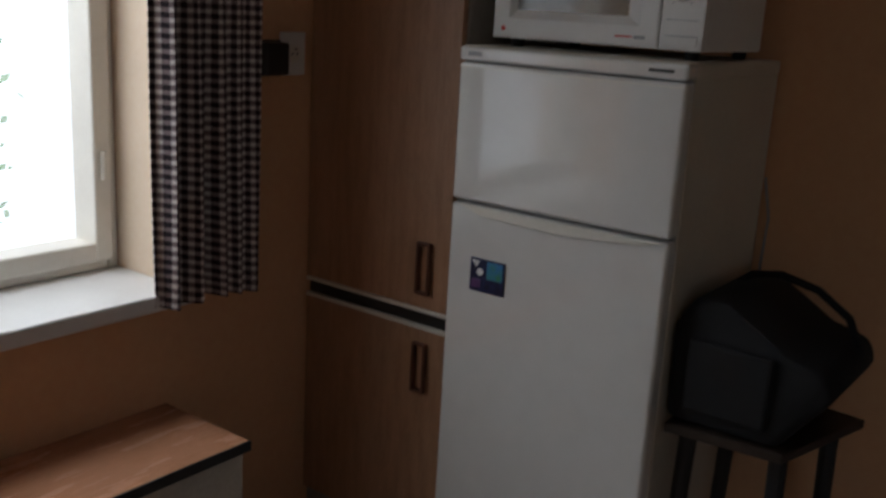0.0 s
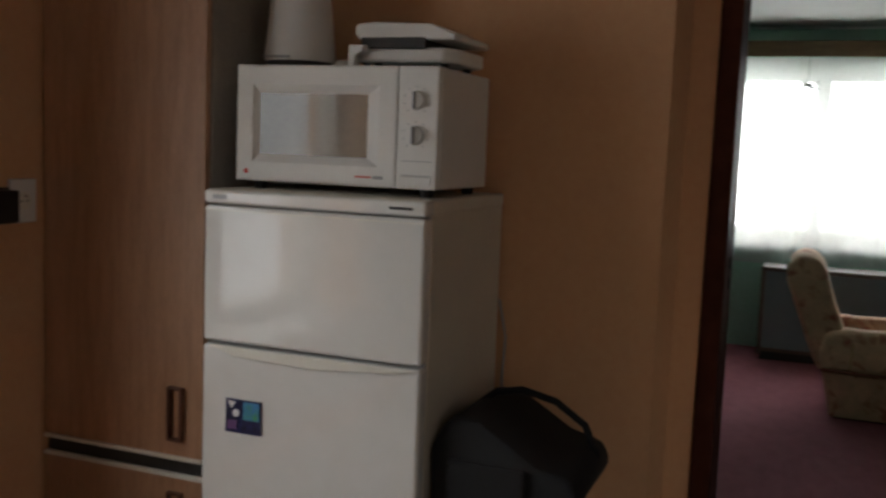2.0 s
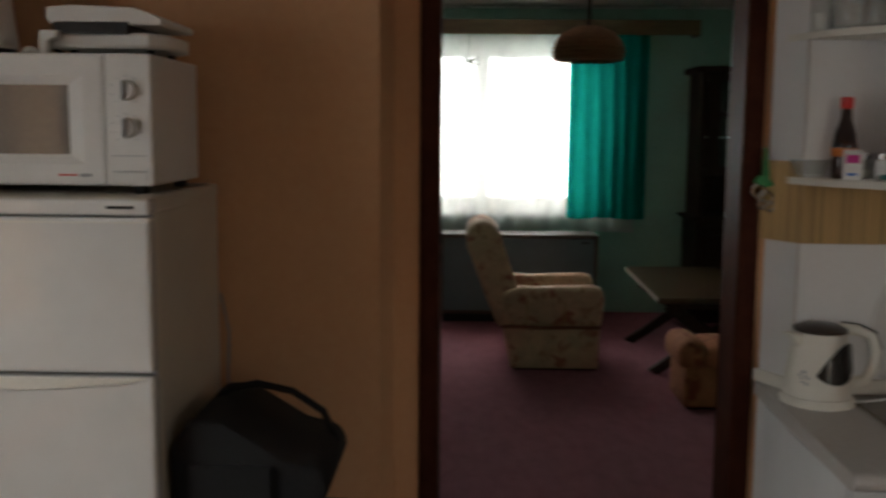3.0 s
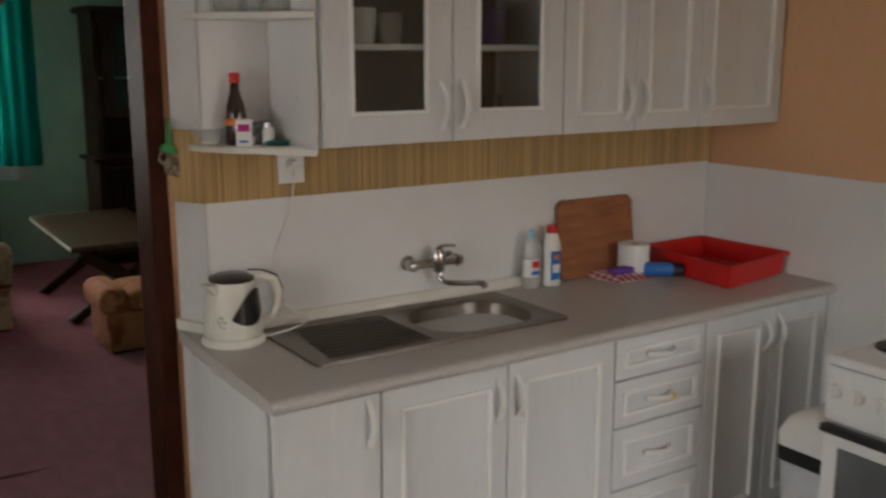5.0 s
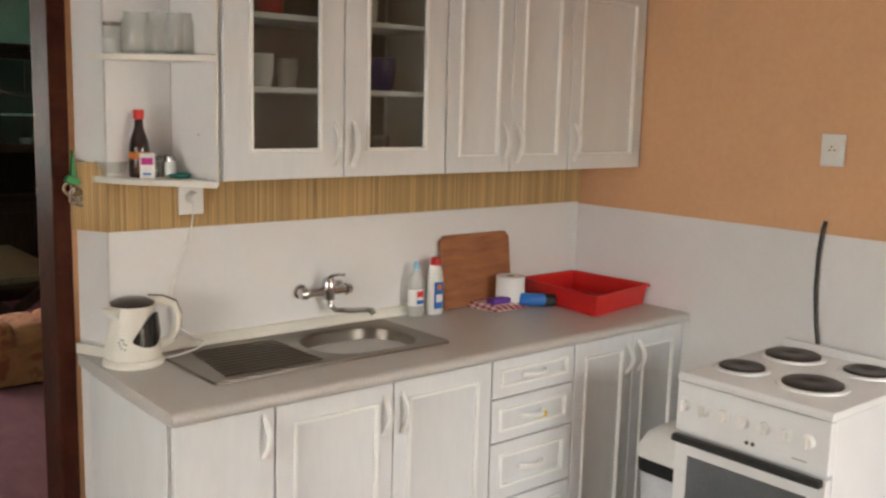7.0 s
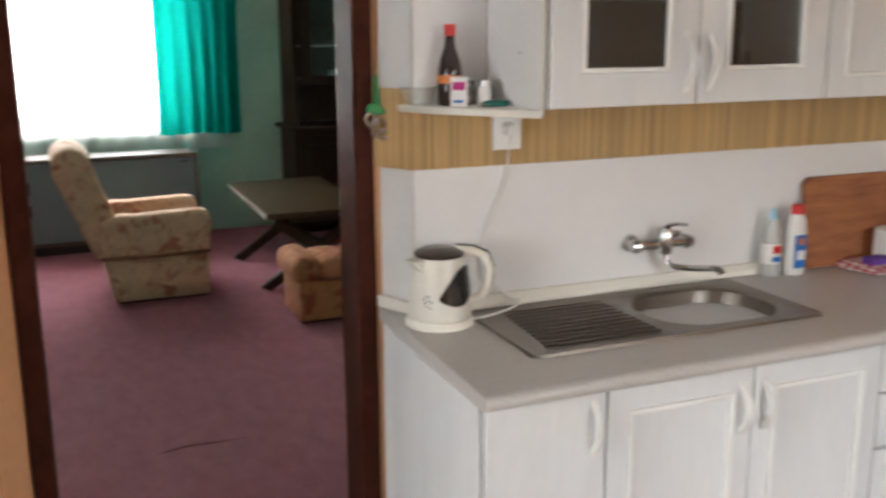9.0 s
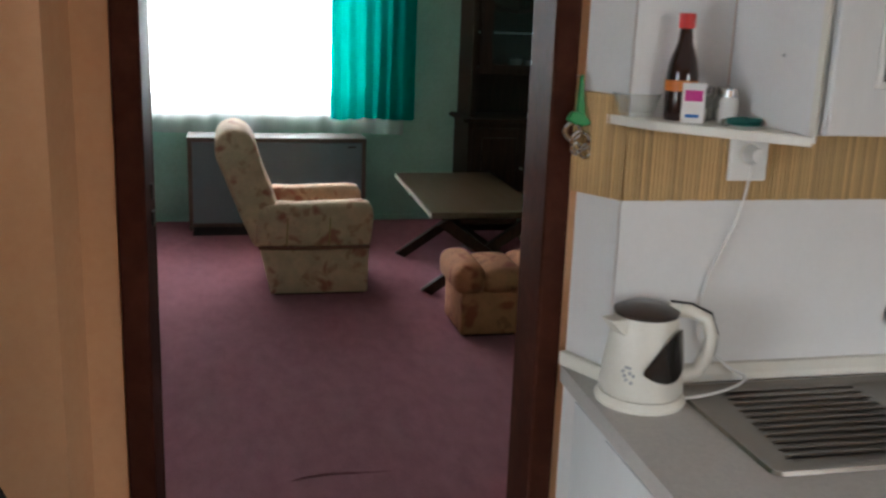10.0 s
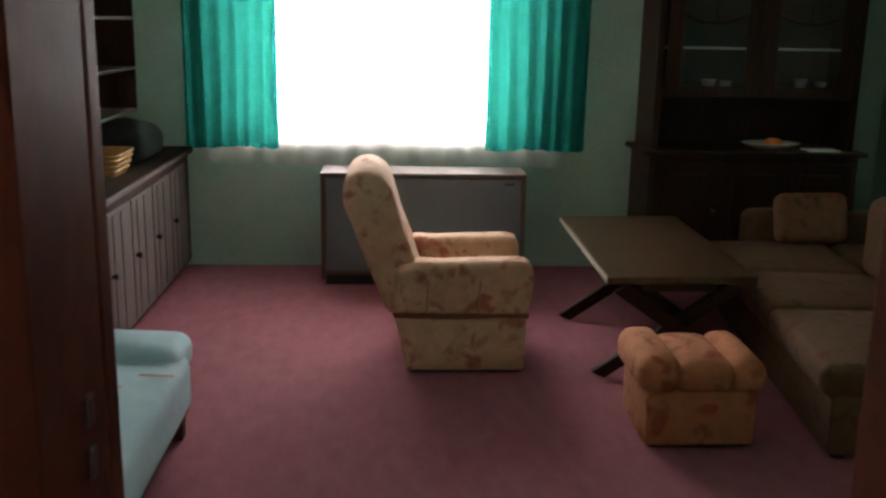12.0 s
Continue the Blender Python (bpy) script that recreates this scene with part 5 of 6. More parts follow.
bm = B()
loft(bm, [quadloop(0.93, 0.8812), quadloop(0.985, 0.963), quadloop(1.03, 0.964), quadloop(1.03, 0.953), quadloop(1.02, 0.953), quadloop(1.02, 0.960), quadloop(0.965, 0.958), quadloop(0.915, 0.886)])
part("shell", bm, M_RED, ty)
bm = B()
for k in range(7):
    t_ = (k + 1) / 8
    a = Vector(quadloop(0.91, 0.889)[0]).lerp(Vector(quadloop(0.91, 0.889)[1]), t_)
    b2 = Vector(quadloop(0.91, 0.889)[3]).lerp(Vector(quadloop(0.91, 0.889)[2]), t_)
    tube(bm, [a, b2], 0.004, 6)
part("ribs", bm, M_RED, ty)
bm = box(B(), -0.02, 0.02, -0.0006, 0.0006, -0.012, 0.012)
bmesh.ops.transform(bm, matrix=pose(1.27, 1.075, 0.918, 14, 0, 9), verts=bm.verts)
part("sticker", bm, M_CREAM, ty, "pale paper sticker")

# cooker
ck = thing("cooker", (1.12, 0.21, 0), "white electric cooker with four iron hotplates and oven", "cooker")
CX0, CX1, CY0, CY1 = 0.834, 1.43, -0.068, 0.449
part("body", box(B(), CX0 + 0.03, CX1, CY0 + 0.002, CY1 - 0.002, 0.04, 0.825, 0.004), M_GLOSSW, ck)
part("hob_top", prism(B(), [(CX0, 0.826), (CX0, 0.842), (CX0 + 0.01, 0.850), (CX1, 0.850), (CX1 + 0.01, 0.875), (CX1 + 0.03, 0.875), (CX1 + 0.03, 0.826)], CY0, CY1, 0.003, axis="y"), M_GLOSSW, ck)
part("control_panel", box(B(), CX0 + 0.002, CX0 + 0.032, CY0 + 0.002, CY1 - 0.002, 0.665, 0.822, 0.004), M_GLOSSW, ck)
for x, y, r in ((1.035, 0.350, 0.072), (1.312, 0.333, 0.09), (1.045, 0.112, 0.09), (1.322, 0.08, 0.072)):
    hp = part("hotplate", lathe(B(), [(0, 0.008), (r * 0.25, 0.008), (r * 0.28, 0.0095), (r * 0.95, 0.010), (r, 0.007), (r, -0.002), (0, -0.002)], (x, y, 0.854), 36), M_IRON, ck, "dark cast iron hotplate", True)
    part("rim", lathe(B(), [(r, 0.0), (r + 0.003, 0.004), (r + 0.016, 0.002), (r + 0.018, -0.004), (r, -0.004)], (x, y, 0.853), 36, close=False), M_GLOSSW, hp, smooth=True)
for k in range(7):
    y = 0.418 - k * 0.070
    kn = part("knob", rod(B(), (CX0 + 0.003, y, 0.752), (CX0 - 0.016, y, 0.752), 0.021, 0.018, 24), M_PLASTIC, ck, smooth=True)
    part("grip", box(B(), CX0 - 0.024, CX0 - 0.014, y - 0.005, y + 0.005, 0.734, 0.770, 0.002), M_PLASTIC, kn)
for y in (0.192, 0.172):
    part("indicator", rod(B(), (CX0 + 0.003, y, 0.692), (CX0 - 0.002, y, 0.692), 0.006, seg=12), M_IRON, ck, "dark red indicator lamp")
part("printed_bar", box(B(), CX0 + 0.0005, CX0 + 0.003, 0.0, 0.045, 0.688, 0.692), M_GREYPL, ck)
od = part("oven_door", box(B(), CX0, CX0 + 0.028, CY0 + 0.004, CY1 - 0.004, 0.215, 0.652, 0.004), M_GLOSSW, ck)
part("oven_window", box(B(), CX0 - 0.0025, CX0 + 0.002, -0.008, 0.395, 0.425, 0.590, 0.002), M_SMOKED, od, "dark glass oven window")
part("handle", box(B(), CX0 - 0.028, CX0 + 0.002, CY0 + 0.012, CY1 - 0.006, 0.632, 0.656, 0.006), M_BLACK, od, "black handle bar")
part("drawer_front", box(B(), CX0 + 0.002, CX0 + 0.028, CY0 + 0.004, CY1 - 0.004, 0.06, 0.208, 0.004), M_GLOSSW, ck)
part("drawer_grip", box(B(), CX0 - 0.006, CX0 + 0.003, 0.1, 0.32, 0.17, 0.185, 0.003), M_BLACK, ck)
for x in (CX0 + 0.06, CX1 - 0.06):
    for y in (CY0 + 0.05, CY1 - 0.05):
        part("foot", rod(B(), (x, y, -0.003), (x, y, 0.041), 0.018), M_BLACK, ck)
cb = thing("cooker_cable", (1.48, 0.34, 0.86), "black cable hanging on the wall behind the cooker", "cable")
part("cable", tube(B(), [(1.4905, 0.352, 1.30), (1.482, 0.356, 1.27), (1.478, 0.362, 1.18), (1.479, 0.362, 1.06), (1.478, 0.350, 0.94), (1.477, 0.335, 0.86), (1.475, 0.33, 0.7)], 0.0075, 10), M_BLACK, cb, smooth=True)

# waste bin
bi = thing("waste_bin", (1.12, 0.61, 0), "grey plastic swing-lid bin with a black bag rim", "bin")
bcx, bcy = 1.12, 0.61
bm = B()
loft(bm, [rrect(bcx, bcy, 0.105, 0.085, 0.03, -0.003), rrect(bcx, bcy, 0.13, 0.105, 0.035, 0.456), rrect(bcx, bcy, 0.125, 0.10, 0.035, 0.456), rrect(bcx, bcy, 0.10, 0.08, 0.03, 0.02)])
part("body", bm, mat("pale_grey_plastic", (0.55, 0.57, 0.60), 0.4), bi, smooth=True)
bm = B()
loft(bm, [rrect(bcx, bcy, 0.134, 0.109, 0.037, 0.410), rrect(bcx, bcy, 0.136, 0.111, 0.038, 0.461), rrect(bcx, bcy, 0.12, 0.1, 0.035, 0.462)], False)
part("bag_rim", bm, M_BLACKCLOTH, bi, "black bin bag folded over the rim", True)
bm = B()
loft(bm, [rrect(bcx, bcy, 0.137, 0.112, 0.04, 0.461), rrect(bcx, bcy, 0.137, 0.112, 0.04, 0.496), rrect(bcx, bcy, 0.115, 0.092, 0.04, 0.545), rrect(bcx, bcy, 0.075, 0.06, 0.04, 0.570)])
part("lid", bm, M_PLASTIC, bi, "cream swing lid", True)


# ---- living room ----
structure("carpet", box(B(), -3.08, 2.1, 1.80, 7.168, 0.0005, 0.008), M_CARPET, "worn plum-coloured fitted carpet", "carpet")
bm = B()
ripple = [(-1.16, 2.835), (-1.09, 2.865), (-1.01, 2.885), (-0.92, 2.875), (-0.76, 2.865)]
tube(bm, [(x, y, 0.006) for x, y in ripple], [0.004, 0.016, 0.02, 0.016, 0.004], 8, 0.6)
tagged(solid("carpet_ripple", bm, M_CARPET, "small crease in the plum carpet", "carpet crease", smooth=True), kind="structure")
bm = B()
box(bm, -3.075, 2.095, 7.158, 7.169, 0.008, 0.05, 0.003)
structure("baseboard_north", bm, M_GREEN, "low green skirting under the window wall", "baseboard")
bm = B()
rod(bm, (-3.08, 7.155, H - 0.012), (2.1, 7.155, H - 0.012), 0.012)
structure("trim_ceiling", bm, M_CEIL, "thin trim line under the ceiling", "trim")

wl = thing("window_2", (-1.2, 7.43, NZ0), "wide white window behind lace, bright overcast daylight", "window", kind="structure")
bm = B()
SW = Matrix(((0, 1, 0, 0), (1, 0, 0, 0), (0, 0, 1, 0), (0, 0, 0, 1)))
frame_ring(bm, 7.35, 7.43, NX0 + 0.002, NX1 - 0.002, NZ0 + 0.002, NZ1 - 0.002, 0.06)
bmesh.ops.transform(bm, matrix=SW, verts=bm.verts)
part("window_frame", bm, M_SASH, wl)
for x0, x1 in ((NX0 + 0.05, -1.287), (-1.283, NX1 - 0.05)):
    bm = frame_ring(B(), 7.335, 7.41, x0, x1, NZ0 + 0.05, NZ1 - 0.05, 0.06)
    bmesh.ops.transform(bm, matrix=SW, verts=bm.verts)
    s = part("sash", bm, M_SASH, wl)
    part("pane", box(B(), x0 + 0.055, x1 - 0.055, 7.37, 7.374, NZ0 + 0.105, NZ1 - 0.105), M_GLASS, s).visible_shadow = False
part("window_sill", box(B(), NX0 - 0.04, NX1 + 0.04, 7.11, 7.35, NZ0 - 0.03, NZ0 + 0.001, 0.005), M_SASH, wl)

cloth("sheer_curtain", (-2.40, 7.065), (-0.02, 7.065), 0.71, 2.31, 15, 0.011, M_SHEER, "white lace net curtain across the whole window", "net curtain", 8, hem=0.012, seg=8, rows=8)
cloth("curtain", (-2.493, 6.98), (-1.912, 6.99), 0.822, 2.32, 6, 0.035, M_TEAL, "teal green curtain drawn to the side of the window", "curtain", 9, hem=0.006, group="teal curtains")
cloth("curtain", (-0.586, 6.99), (0.056, 6.98), 0.822, 2.32, 6, 0.035, M_TEAL, "teal green curtain drawn to the side of the window", "curtain", 10, hem=0.006, group="teal curtains")
co = thing("curtain_cornice", (-1.1, 7.03, 2.31), "brown wooden curtain cornice board over the window", "cornice")
M_CORN = wood("brown_cornice_wood", (0.22, 0.14, 0.06), (0.15, 0.09, 0.04), stretch=(1.5, 12, 12))
part("front_board", box(B(), -2.75, 0.45, 6.92, 6.938, 2.305, 2.425, 0.004), M_CORN, co)
part("top_board", box(B(), -2.75, 0.45, 6.938, 7.168, 2.407, 2.425, 0.002), M_CORN, co)
for x in (-2.75, 0.432):
    part("end_board", box(B(), x, x + 0.018, 6.938, 7.168, 2.305, 2.407, 0.002), M_CORN, co)

# storage heater
hr = thing("storage_heater", (-0.89, 6.82, 0), "grey storage heater with a brown metal casing under the window", "heater")
M_HEAT = mat("brown_heater_enamel", (0.10, 0.07, 0.055), 0.4, var=0.1)
M_HEATF = mat("grey_heater_front", (0.135, 0.19, 0.22), 0.45, var=0.06, bump=0.2)
part("body", box(B(), -1.56, -0.285, 6.655, 6.95, 0.07, 0.672, 0.004), M_HEAT, hr)
part("top", box(B(), -1.575, -0.27, 6.635, 6.96, 0.672, 0.697, 0.005), M_HEAT, hr)
for x in (-1.572, -0.302):
    part("side_edge", box(B(), x, x + 0.03, 6.636, 6.66, 0.05, 0.673, 0.004), M_HEAT, hr)
part("front_panel", box(B(), -1.540, -0.304, 6.64, 6.656, 0.10, 0.664, 0.003), M_HEATF, hr, "plain grey front panel")
part("vent_base", box(B(), -1.545, -0.30, 6.67, 6.93, 0.006, 0.07, 0.002), M_BLACK, hr, "dark vent plinth")
part("badge", box(B(), -0.41, -0.35, 6.637, 6.6405, 0.63, 0.642), M_BLACK, hr)

hr.location.x -= 0.07
hr.scale = (0.97, 1, 1.033)


def cushion(bm, x0, x1, y0, y1, z0, z1, r, puff=0.0, nx=8, ny=8):
    """A stuffed block: rounded edges and a swollen top."""
    box(bm, x0, x1, y0, y1, z0, z1, r, 4)
    zc, zh = (z0 + z1) / 2, (z1 - z0) / 2
    bmesh.ops.subdivide_edges(bm, edges=[e for e in bm.edges if e.calc_length() > 0.12], cuts=5, use_grid_fill=True)
    for v in bm.verts:
        a = (v.co.x - x0) / (x1 - x0) * 2 - 1
        b2 = (v.co.y - y0) / (y1 - y0) * 2 - 1
        if v.co.z > zc:
            v.co.z += puff * (1 - a * a) * (1 - b2 * b2) * (v.co.z - zc) / zh
    return bm


# armchair, looking east
ac = thing("armchair", (-0.8, 5.47, 0), "beige floral armchair with a high rolled back", "armchair")
AY0, AY1 = 5.125, 5.80
part("base", prism(B(), [(-1.075, 0.02), (-0.518, 0.02), (-0.512, 0.30), (-1.135, 0.30)], AY0 + 0.005, AY1 - 0.005, 0.012, axis="y"), M_FLORAL, ac, smooth=True)
part("plinth", box(B(), -1.05, -0.54, AY0 + 0.03, AY1 - 0.03, 0.006, 0.025), M_DARKWOOD, ac)
for y0, y1 in ((AY0 - 0.012, AY0 + 0.145), (AY1 - 0.145, AY1 + 0.012)):
    bm = B()
    prof = [(-1.145, 0.29), (-1.16, 0.40), (-1.13, 0.52), (-1.02, 0.548), (-0.93, 0.542), (-0.80, 0.548), (-0.66, 0.552), (-0.54, 0.556), (-0.492, 0.535), (-0.485, 0.46), (-0.498, 0.36), (-0.505, 0.29)]
    prism(bm, prof, y0, y1, 0.035, axis="y", seg=4)
    part("armrest", bm, M_FLORAL, ac, "puffy stitched armrest", True)
    for x in (-0.985, -0.745):
        part("seam", tube(B(), [(x, y0 - 0.001, 0.31), (x + 0.006, y0 - 0.002, 0.45), (x + 0.01, y0 + 0.02, 0.543)], 0.004, 6), M_WICKER, ac)
    part("piping", tube(B(), [(-1.14, y0 + 0.004, 0.298), (-0.90, y0 - 0.002, 0.293), (-0.51, y0 + 0.004, 0.297)], 0.011, 8), mat("rust_brown_piping", (0.22, 0.085, 0.05), 0.9), ac, "rust brown piping", True)
part("seat_cushion", cushion(B(), -1.06, -0.50, AY0 + 0.15, AY1 - 0.15, 0.29, 0.40, 0.035, 0.03), M_FLORAL, ac, smooth=True)
bm = prism(B(), [(-1.13, 0.28), (-0.98, 0.38), (-1.04, 0.55), (-1.10, 0.70), (-1.135, 0.82), (-1.155, 0.89), (-1.20, 0.945), (-1.265, 0.965), (-1.335, 0.945), (-1.375, 0.89), (-1.37, 0.80), (-1.335, 0.72), (-1.29, 0.60), (-1.235, 0.46), (-1.17, 0.30)], AY0 + 0.03, AY1 - 0.03, 0.028, axis="y", seg=4)
part("backrest", bm, M_FLORAL, ac, "high rolled backrest", True)

ac.location += Vector((-0.040, -0.030, 0))

# pouffe
pf = thing("pouffe", (0.07, 4.55, 0), "square beige floral pouffe with a tufted top", "pouffe")
part("base", box(B(), -0.145, 0.285, 4.355, 4.75, 0.02, 0.25, 0.012, 3), M_POUF, pf, smooth=True)
part("feet_frame", box(B(), -0.12, 0.26, 4.38, 4.72, 0.006, 0.022), M_DARKWOOD, pf)
for k, (x0, x1, t1) in enumerate(((-0.185, -0.02, 0.395), (-0.045, 0.20, 0.368), (0.17, 0.32, 0.378))):
    part("cushion_roll", cushion(B(), x0, x1, 4.33, 4.775, 0.235, t1 - 0.01, 0.055, 0.02), M_POUF, pf, smooth=True)

pf.location += Vector((-0.05, -0.091, 0))

# table
tb = thing("coffee_table", (0.2, 5.66, 0), "low dark wooden table with crossed trestle legs", "table")
bm = prism(B(), [(-0.187, 4.975), (0.52, 4.985), (0.55, 6.43), (-0.16, 6.395)], 0.466, 0.503, 0.006)
part("tabletop", bm, M_TABLE, tb, "worn dark tabletop with a painted edge reflection")
# Pale strip paints the window's reflection along the table edge.
part("edge_reflection", prism(B(), [(-0.191, 4.978), (-0.185, 4.976), (-0.158, 6.392), (-0.164, 6.392)], 0.474, 0.496), mat("window_reflection_paint", (0.50, 0.44, 0.38), 0.3, var=0.2, scale=20), tb, "pale edge strip")
for y in (5.0, 5.9):
    for a, b2 in ((-0.19, 0.43), (0.48, -0.12)):
        bm = B()
        dx = b2 - a
        box(bm, -0.05, 0.05, y - 0.02 + (0.02 if dx > 0 else -0.02), y + 0.02 + (0.02 if dx > 0 else -0.02), -0.01, math.hypot(dx, 0.47), 0.005)
        bmesh.ops.transform(bm, matrix=Matrix.Translation((a, 0, 0.0)) @ Matrix.Rotation(math.atan2(dx, 0.47), 4, "Y"), verts=bm.verts)
        for v in bm.verts:
            v.co.z = min(max(v.co.z, 0.007), 0.467)
        part("leg", bm, M_DARKWOOD, tb)
    part("rail", box(B(), -0.02, 0.32, y - 0.03, y + 0.03, 0.435, 0.467, 0.003), M_DARKWOOD, tb)
part("stretcher", box(B(), 0.125, 0.185, 4.98, 5.92, 0.20, 0.26, 0.004), M_DARKWOOD, tb)

tb.location += Vector((-0.018, 0.045, 0))

# corner sofa
sf = thing("corner_sofa", (1.1, 5.6, 0), "brown floral corner sofa around the table", "sofa")
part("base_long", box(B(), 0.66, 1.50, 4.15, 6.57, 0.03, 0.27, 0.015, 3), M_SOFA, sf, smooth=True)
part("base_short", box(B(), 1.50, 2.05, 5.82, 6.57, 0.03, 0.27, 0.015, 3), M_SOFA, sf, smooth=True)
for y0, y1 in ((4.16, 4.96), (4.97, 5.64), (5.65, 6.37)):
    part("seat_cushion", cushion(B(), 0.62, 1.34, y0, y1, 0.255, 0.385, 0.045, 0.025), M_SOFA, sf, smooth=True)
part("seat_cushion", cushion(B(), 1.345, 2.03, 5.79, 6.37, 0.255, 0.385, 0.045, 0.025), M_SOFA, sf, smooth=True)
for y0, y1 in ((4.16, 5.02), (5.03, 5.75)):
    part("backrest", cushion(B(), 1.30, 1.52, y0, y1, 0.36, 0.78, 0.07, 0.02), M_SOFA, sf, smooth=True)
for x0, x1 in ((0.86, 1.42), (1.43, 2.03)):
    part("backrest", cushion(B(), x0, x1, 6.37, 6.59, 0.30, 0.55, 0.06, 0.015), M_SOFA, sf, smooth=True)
for x, y in ((0.72, 4.2), (1.44, 4.2), (0.72, 6.51), (2.0, 6.51), (2.0, 5.87), (1.44, 5.4)):
    part("foot", rod(B(), (x, y, 0.004), (x, y, 0.032), 0.03), M_DARKWOOD, sf)
sf.matrix_world = Matrix.Translation((-0.04, 0, 0)) @ Matrix.Translation((0.62, 5.4, 0)) @ Matrix.Rotation(radians(-6.5), 4, "Z") @ Matrix.Translation((-0.62, -5.4, 0)) @ sf.matrix_world
pw = thing("cushion", (1.3, 6.27, 0.4), "square floral cushion leaning on the sofa back", "cushion", rz=0)
bm = cushion(B(), -0.22, 0.22, -0.07, 0.07, -0.15, 0.15, 0.06, 0.0)
bmesh.ops.transform(bm, matrix=pose(1.28, 6.27, 0.535, -14, 0, 6), verts=bm.verts)
part("cover", bm, floral("rust_floral_cloth", (0.26, 0.125, 0.065), (0.30, 0.055, 0.028), (0.13, 0.07, 0.03)), pw, smooth=True)

# display cabinet
ht = thing("display_cabinet", (1.18, 6.91, 0), "dark stained wooden display cabinet with two glass doors", "display cabinet")
X0, X1, Y0 = 0.41, 1.74, 6.69
part("lower_body", box(B(), X0, X1, Y0, 7.16, 0.06, 0.84, 0.005), M_DARKWOOD, ht)
part("plinth", box(B(), X0 + 0.03, X1 - 0.03, Y0 + 0.03, 7.15, 0.006, 0.06), M_DARKWOOD, ht)
part("ledge", box(B(), X0 - 0.045, X1 + 0.045, Y0 - 0.04, 7.16, 0.842, 0.872, 0.01, 3), M_DARKWOOD, ht)
for k in range(3):
    x0 = X0 + 0.03 + k * 0.425
    d = part("lower_door", box(B(), x0, x0 + 0.415, Y0 - 0.018, Y0 - 0.001, 0.10, 0.80, 0.006), M_DARKWOOD, ht)
    part("raised_panel", box(B(), x0 + 0.07, x0 + 0.345, Y0 - 0.028, Y0 - 0.017, 0.17, 0.73, 0.01), M_DARKWOOD, d)
    part("knob", rod(B(), (x0 + 0.385, Y0 - 0.018, 0.5), (x0 + 0.385, Y0 - 0.04, 0.5), 0.008, 0.013), M_STEEL, d)
for x in (X0 + 0.02, X1 - 0.06):
    part("side_panel", box(B(), x, x + 0.04, Y0 + 0.05, 7.16, 0.873, 2.0, 0.003), M_DARKWOOD, ht)
part("back_panel", box(B(), X0 + 0.06, X1 - 0.06, 7.135, 7.16, 0.873, 2.0), M_DARKWOOD, ht)
for z0, z1 in ((1.195, 1.24), (1.95, 2.0)):
    part("board", box(B(), X0 + 0.06, X1 - 0.06, Y0 + 0.05, 7.135, z0, z1, 0.002), M_DARKWOOD, ht)
part("crown", box(B(), X0 - 0.03, X1 + 0.03, Y0 + 0.0, 7.16, 2.001, 2.05, 0.015, 3), M_DARKWOOD, ht)
part("shelf", box(B(), X0 + 0.06, X1 - 0.06, Y0 + 0.09, 7.13, 1.49, 1.502), mat("glass_shelf_edge", (0.6, 0.65, 0.62), 0.15), ht, "pale glass shelf edge")
for x0, x1 in ((X0 + 0.075, 1.0725), (1.0775, X1 - 0.075)):
    bm = B()
    y = Y0 + 0.03
    w = 0.095
    box(bm, x0, x0 + w, y, y + 0.02, 1.2, 1.99, 0.004)
    box(bm, x1 - w, x1, y, y + 0.02, 1.2, 1.99, 0.004)
    box(bm, x0 + w, x1 - w, y, y + 0.02, 1.2, 1.27, 0.003)
    box(bm, x0 + w, x1 - w, y, y + 0.02, 1.93, 1.99, 0.003)
    d = part("glass_door", bm, M_DARKWOOD, ht)
    part("muntin", tube(B(), arc((x0 + w, y + 0.01, 1.70), (x1 - w, y + 0.01, 1.70), (0, 0, -0.05), 10), 0.012, 8), M_DARKWOOD, d, "curved glazing bar")
    part("muntin", tube(B(), [((x0 + x1) / 2, y + 0.01, 1.66), ((x0 + x1) / 2, y + 0.01, 1.93)], 0.01, 8), M_DARKWOOD, d)
    part("pane", box(B(), x0 + w - 0.004, x1 - w + 0.004, y + 0.008, y + 0.011, 1.265, 1.935), M_GLASS, d).visible_shadow = False
for x, r, h in ((0.82, 0.05, 0.06), (0.93, 0.04, 0.05), (1.42, 0.045, 0.07), (1.55, 0.04, 0.05)):
    solid("teacup", lathe(B(), [(0, 0), (r * 0.6, 0), (r, h), (r - 0.004, h), (r * 0.55, 0.006), (0, 0.006)], (x, 6.93, 1.241), 18, close=False), M_CERAMIC, "small pale cup inside the display cabinet", "cup", "cups in the display cabinet", True)
pl = thing("fruit_plate", (1.2, 6.81, 0.873), "white plate with orange fruit on the cabinet ledge", "plate")
part("plate", lathe(B(), [(0, 0), (0.09, 0), (0.16, 0.025), (0.19, 0.04), (0.188, 0.043), (0.09, 0.008), (0, 0.006)], (1.22, 6.82, 0.873), 28, 1, 0.7, close=False), M_CERAMIC, pl, smooth=True)
for x, y in ((1.20, 6.8), (1.26, 6.82), (1.24, 6.86)):
    part("fruit", lathe(B(), [(0, 0), (0.02, 0.004), (0.034, 0.022), (0.034, 0.04), (0.02, 0.058), (0, 0.062)], (x, y, 0.88), 14), M_ORANGEP, pl, smooth=True)
bk = thing("papers", (1.5, 6.78, 0.873), "pale papers lying on the cabinet ledge", "papers")
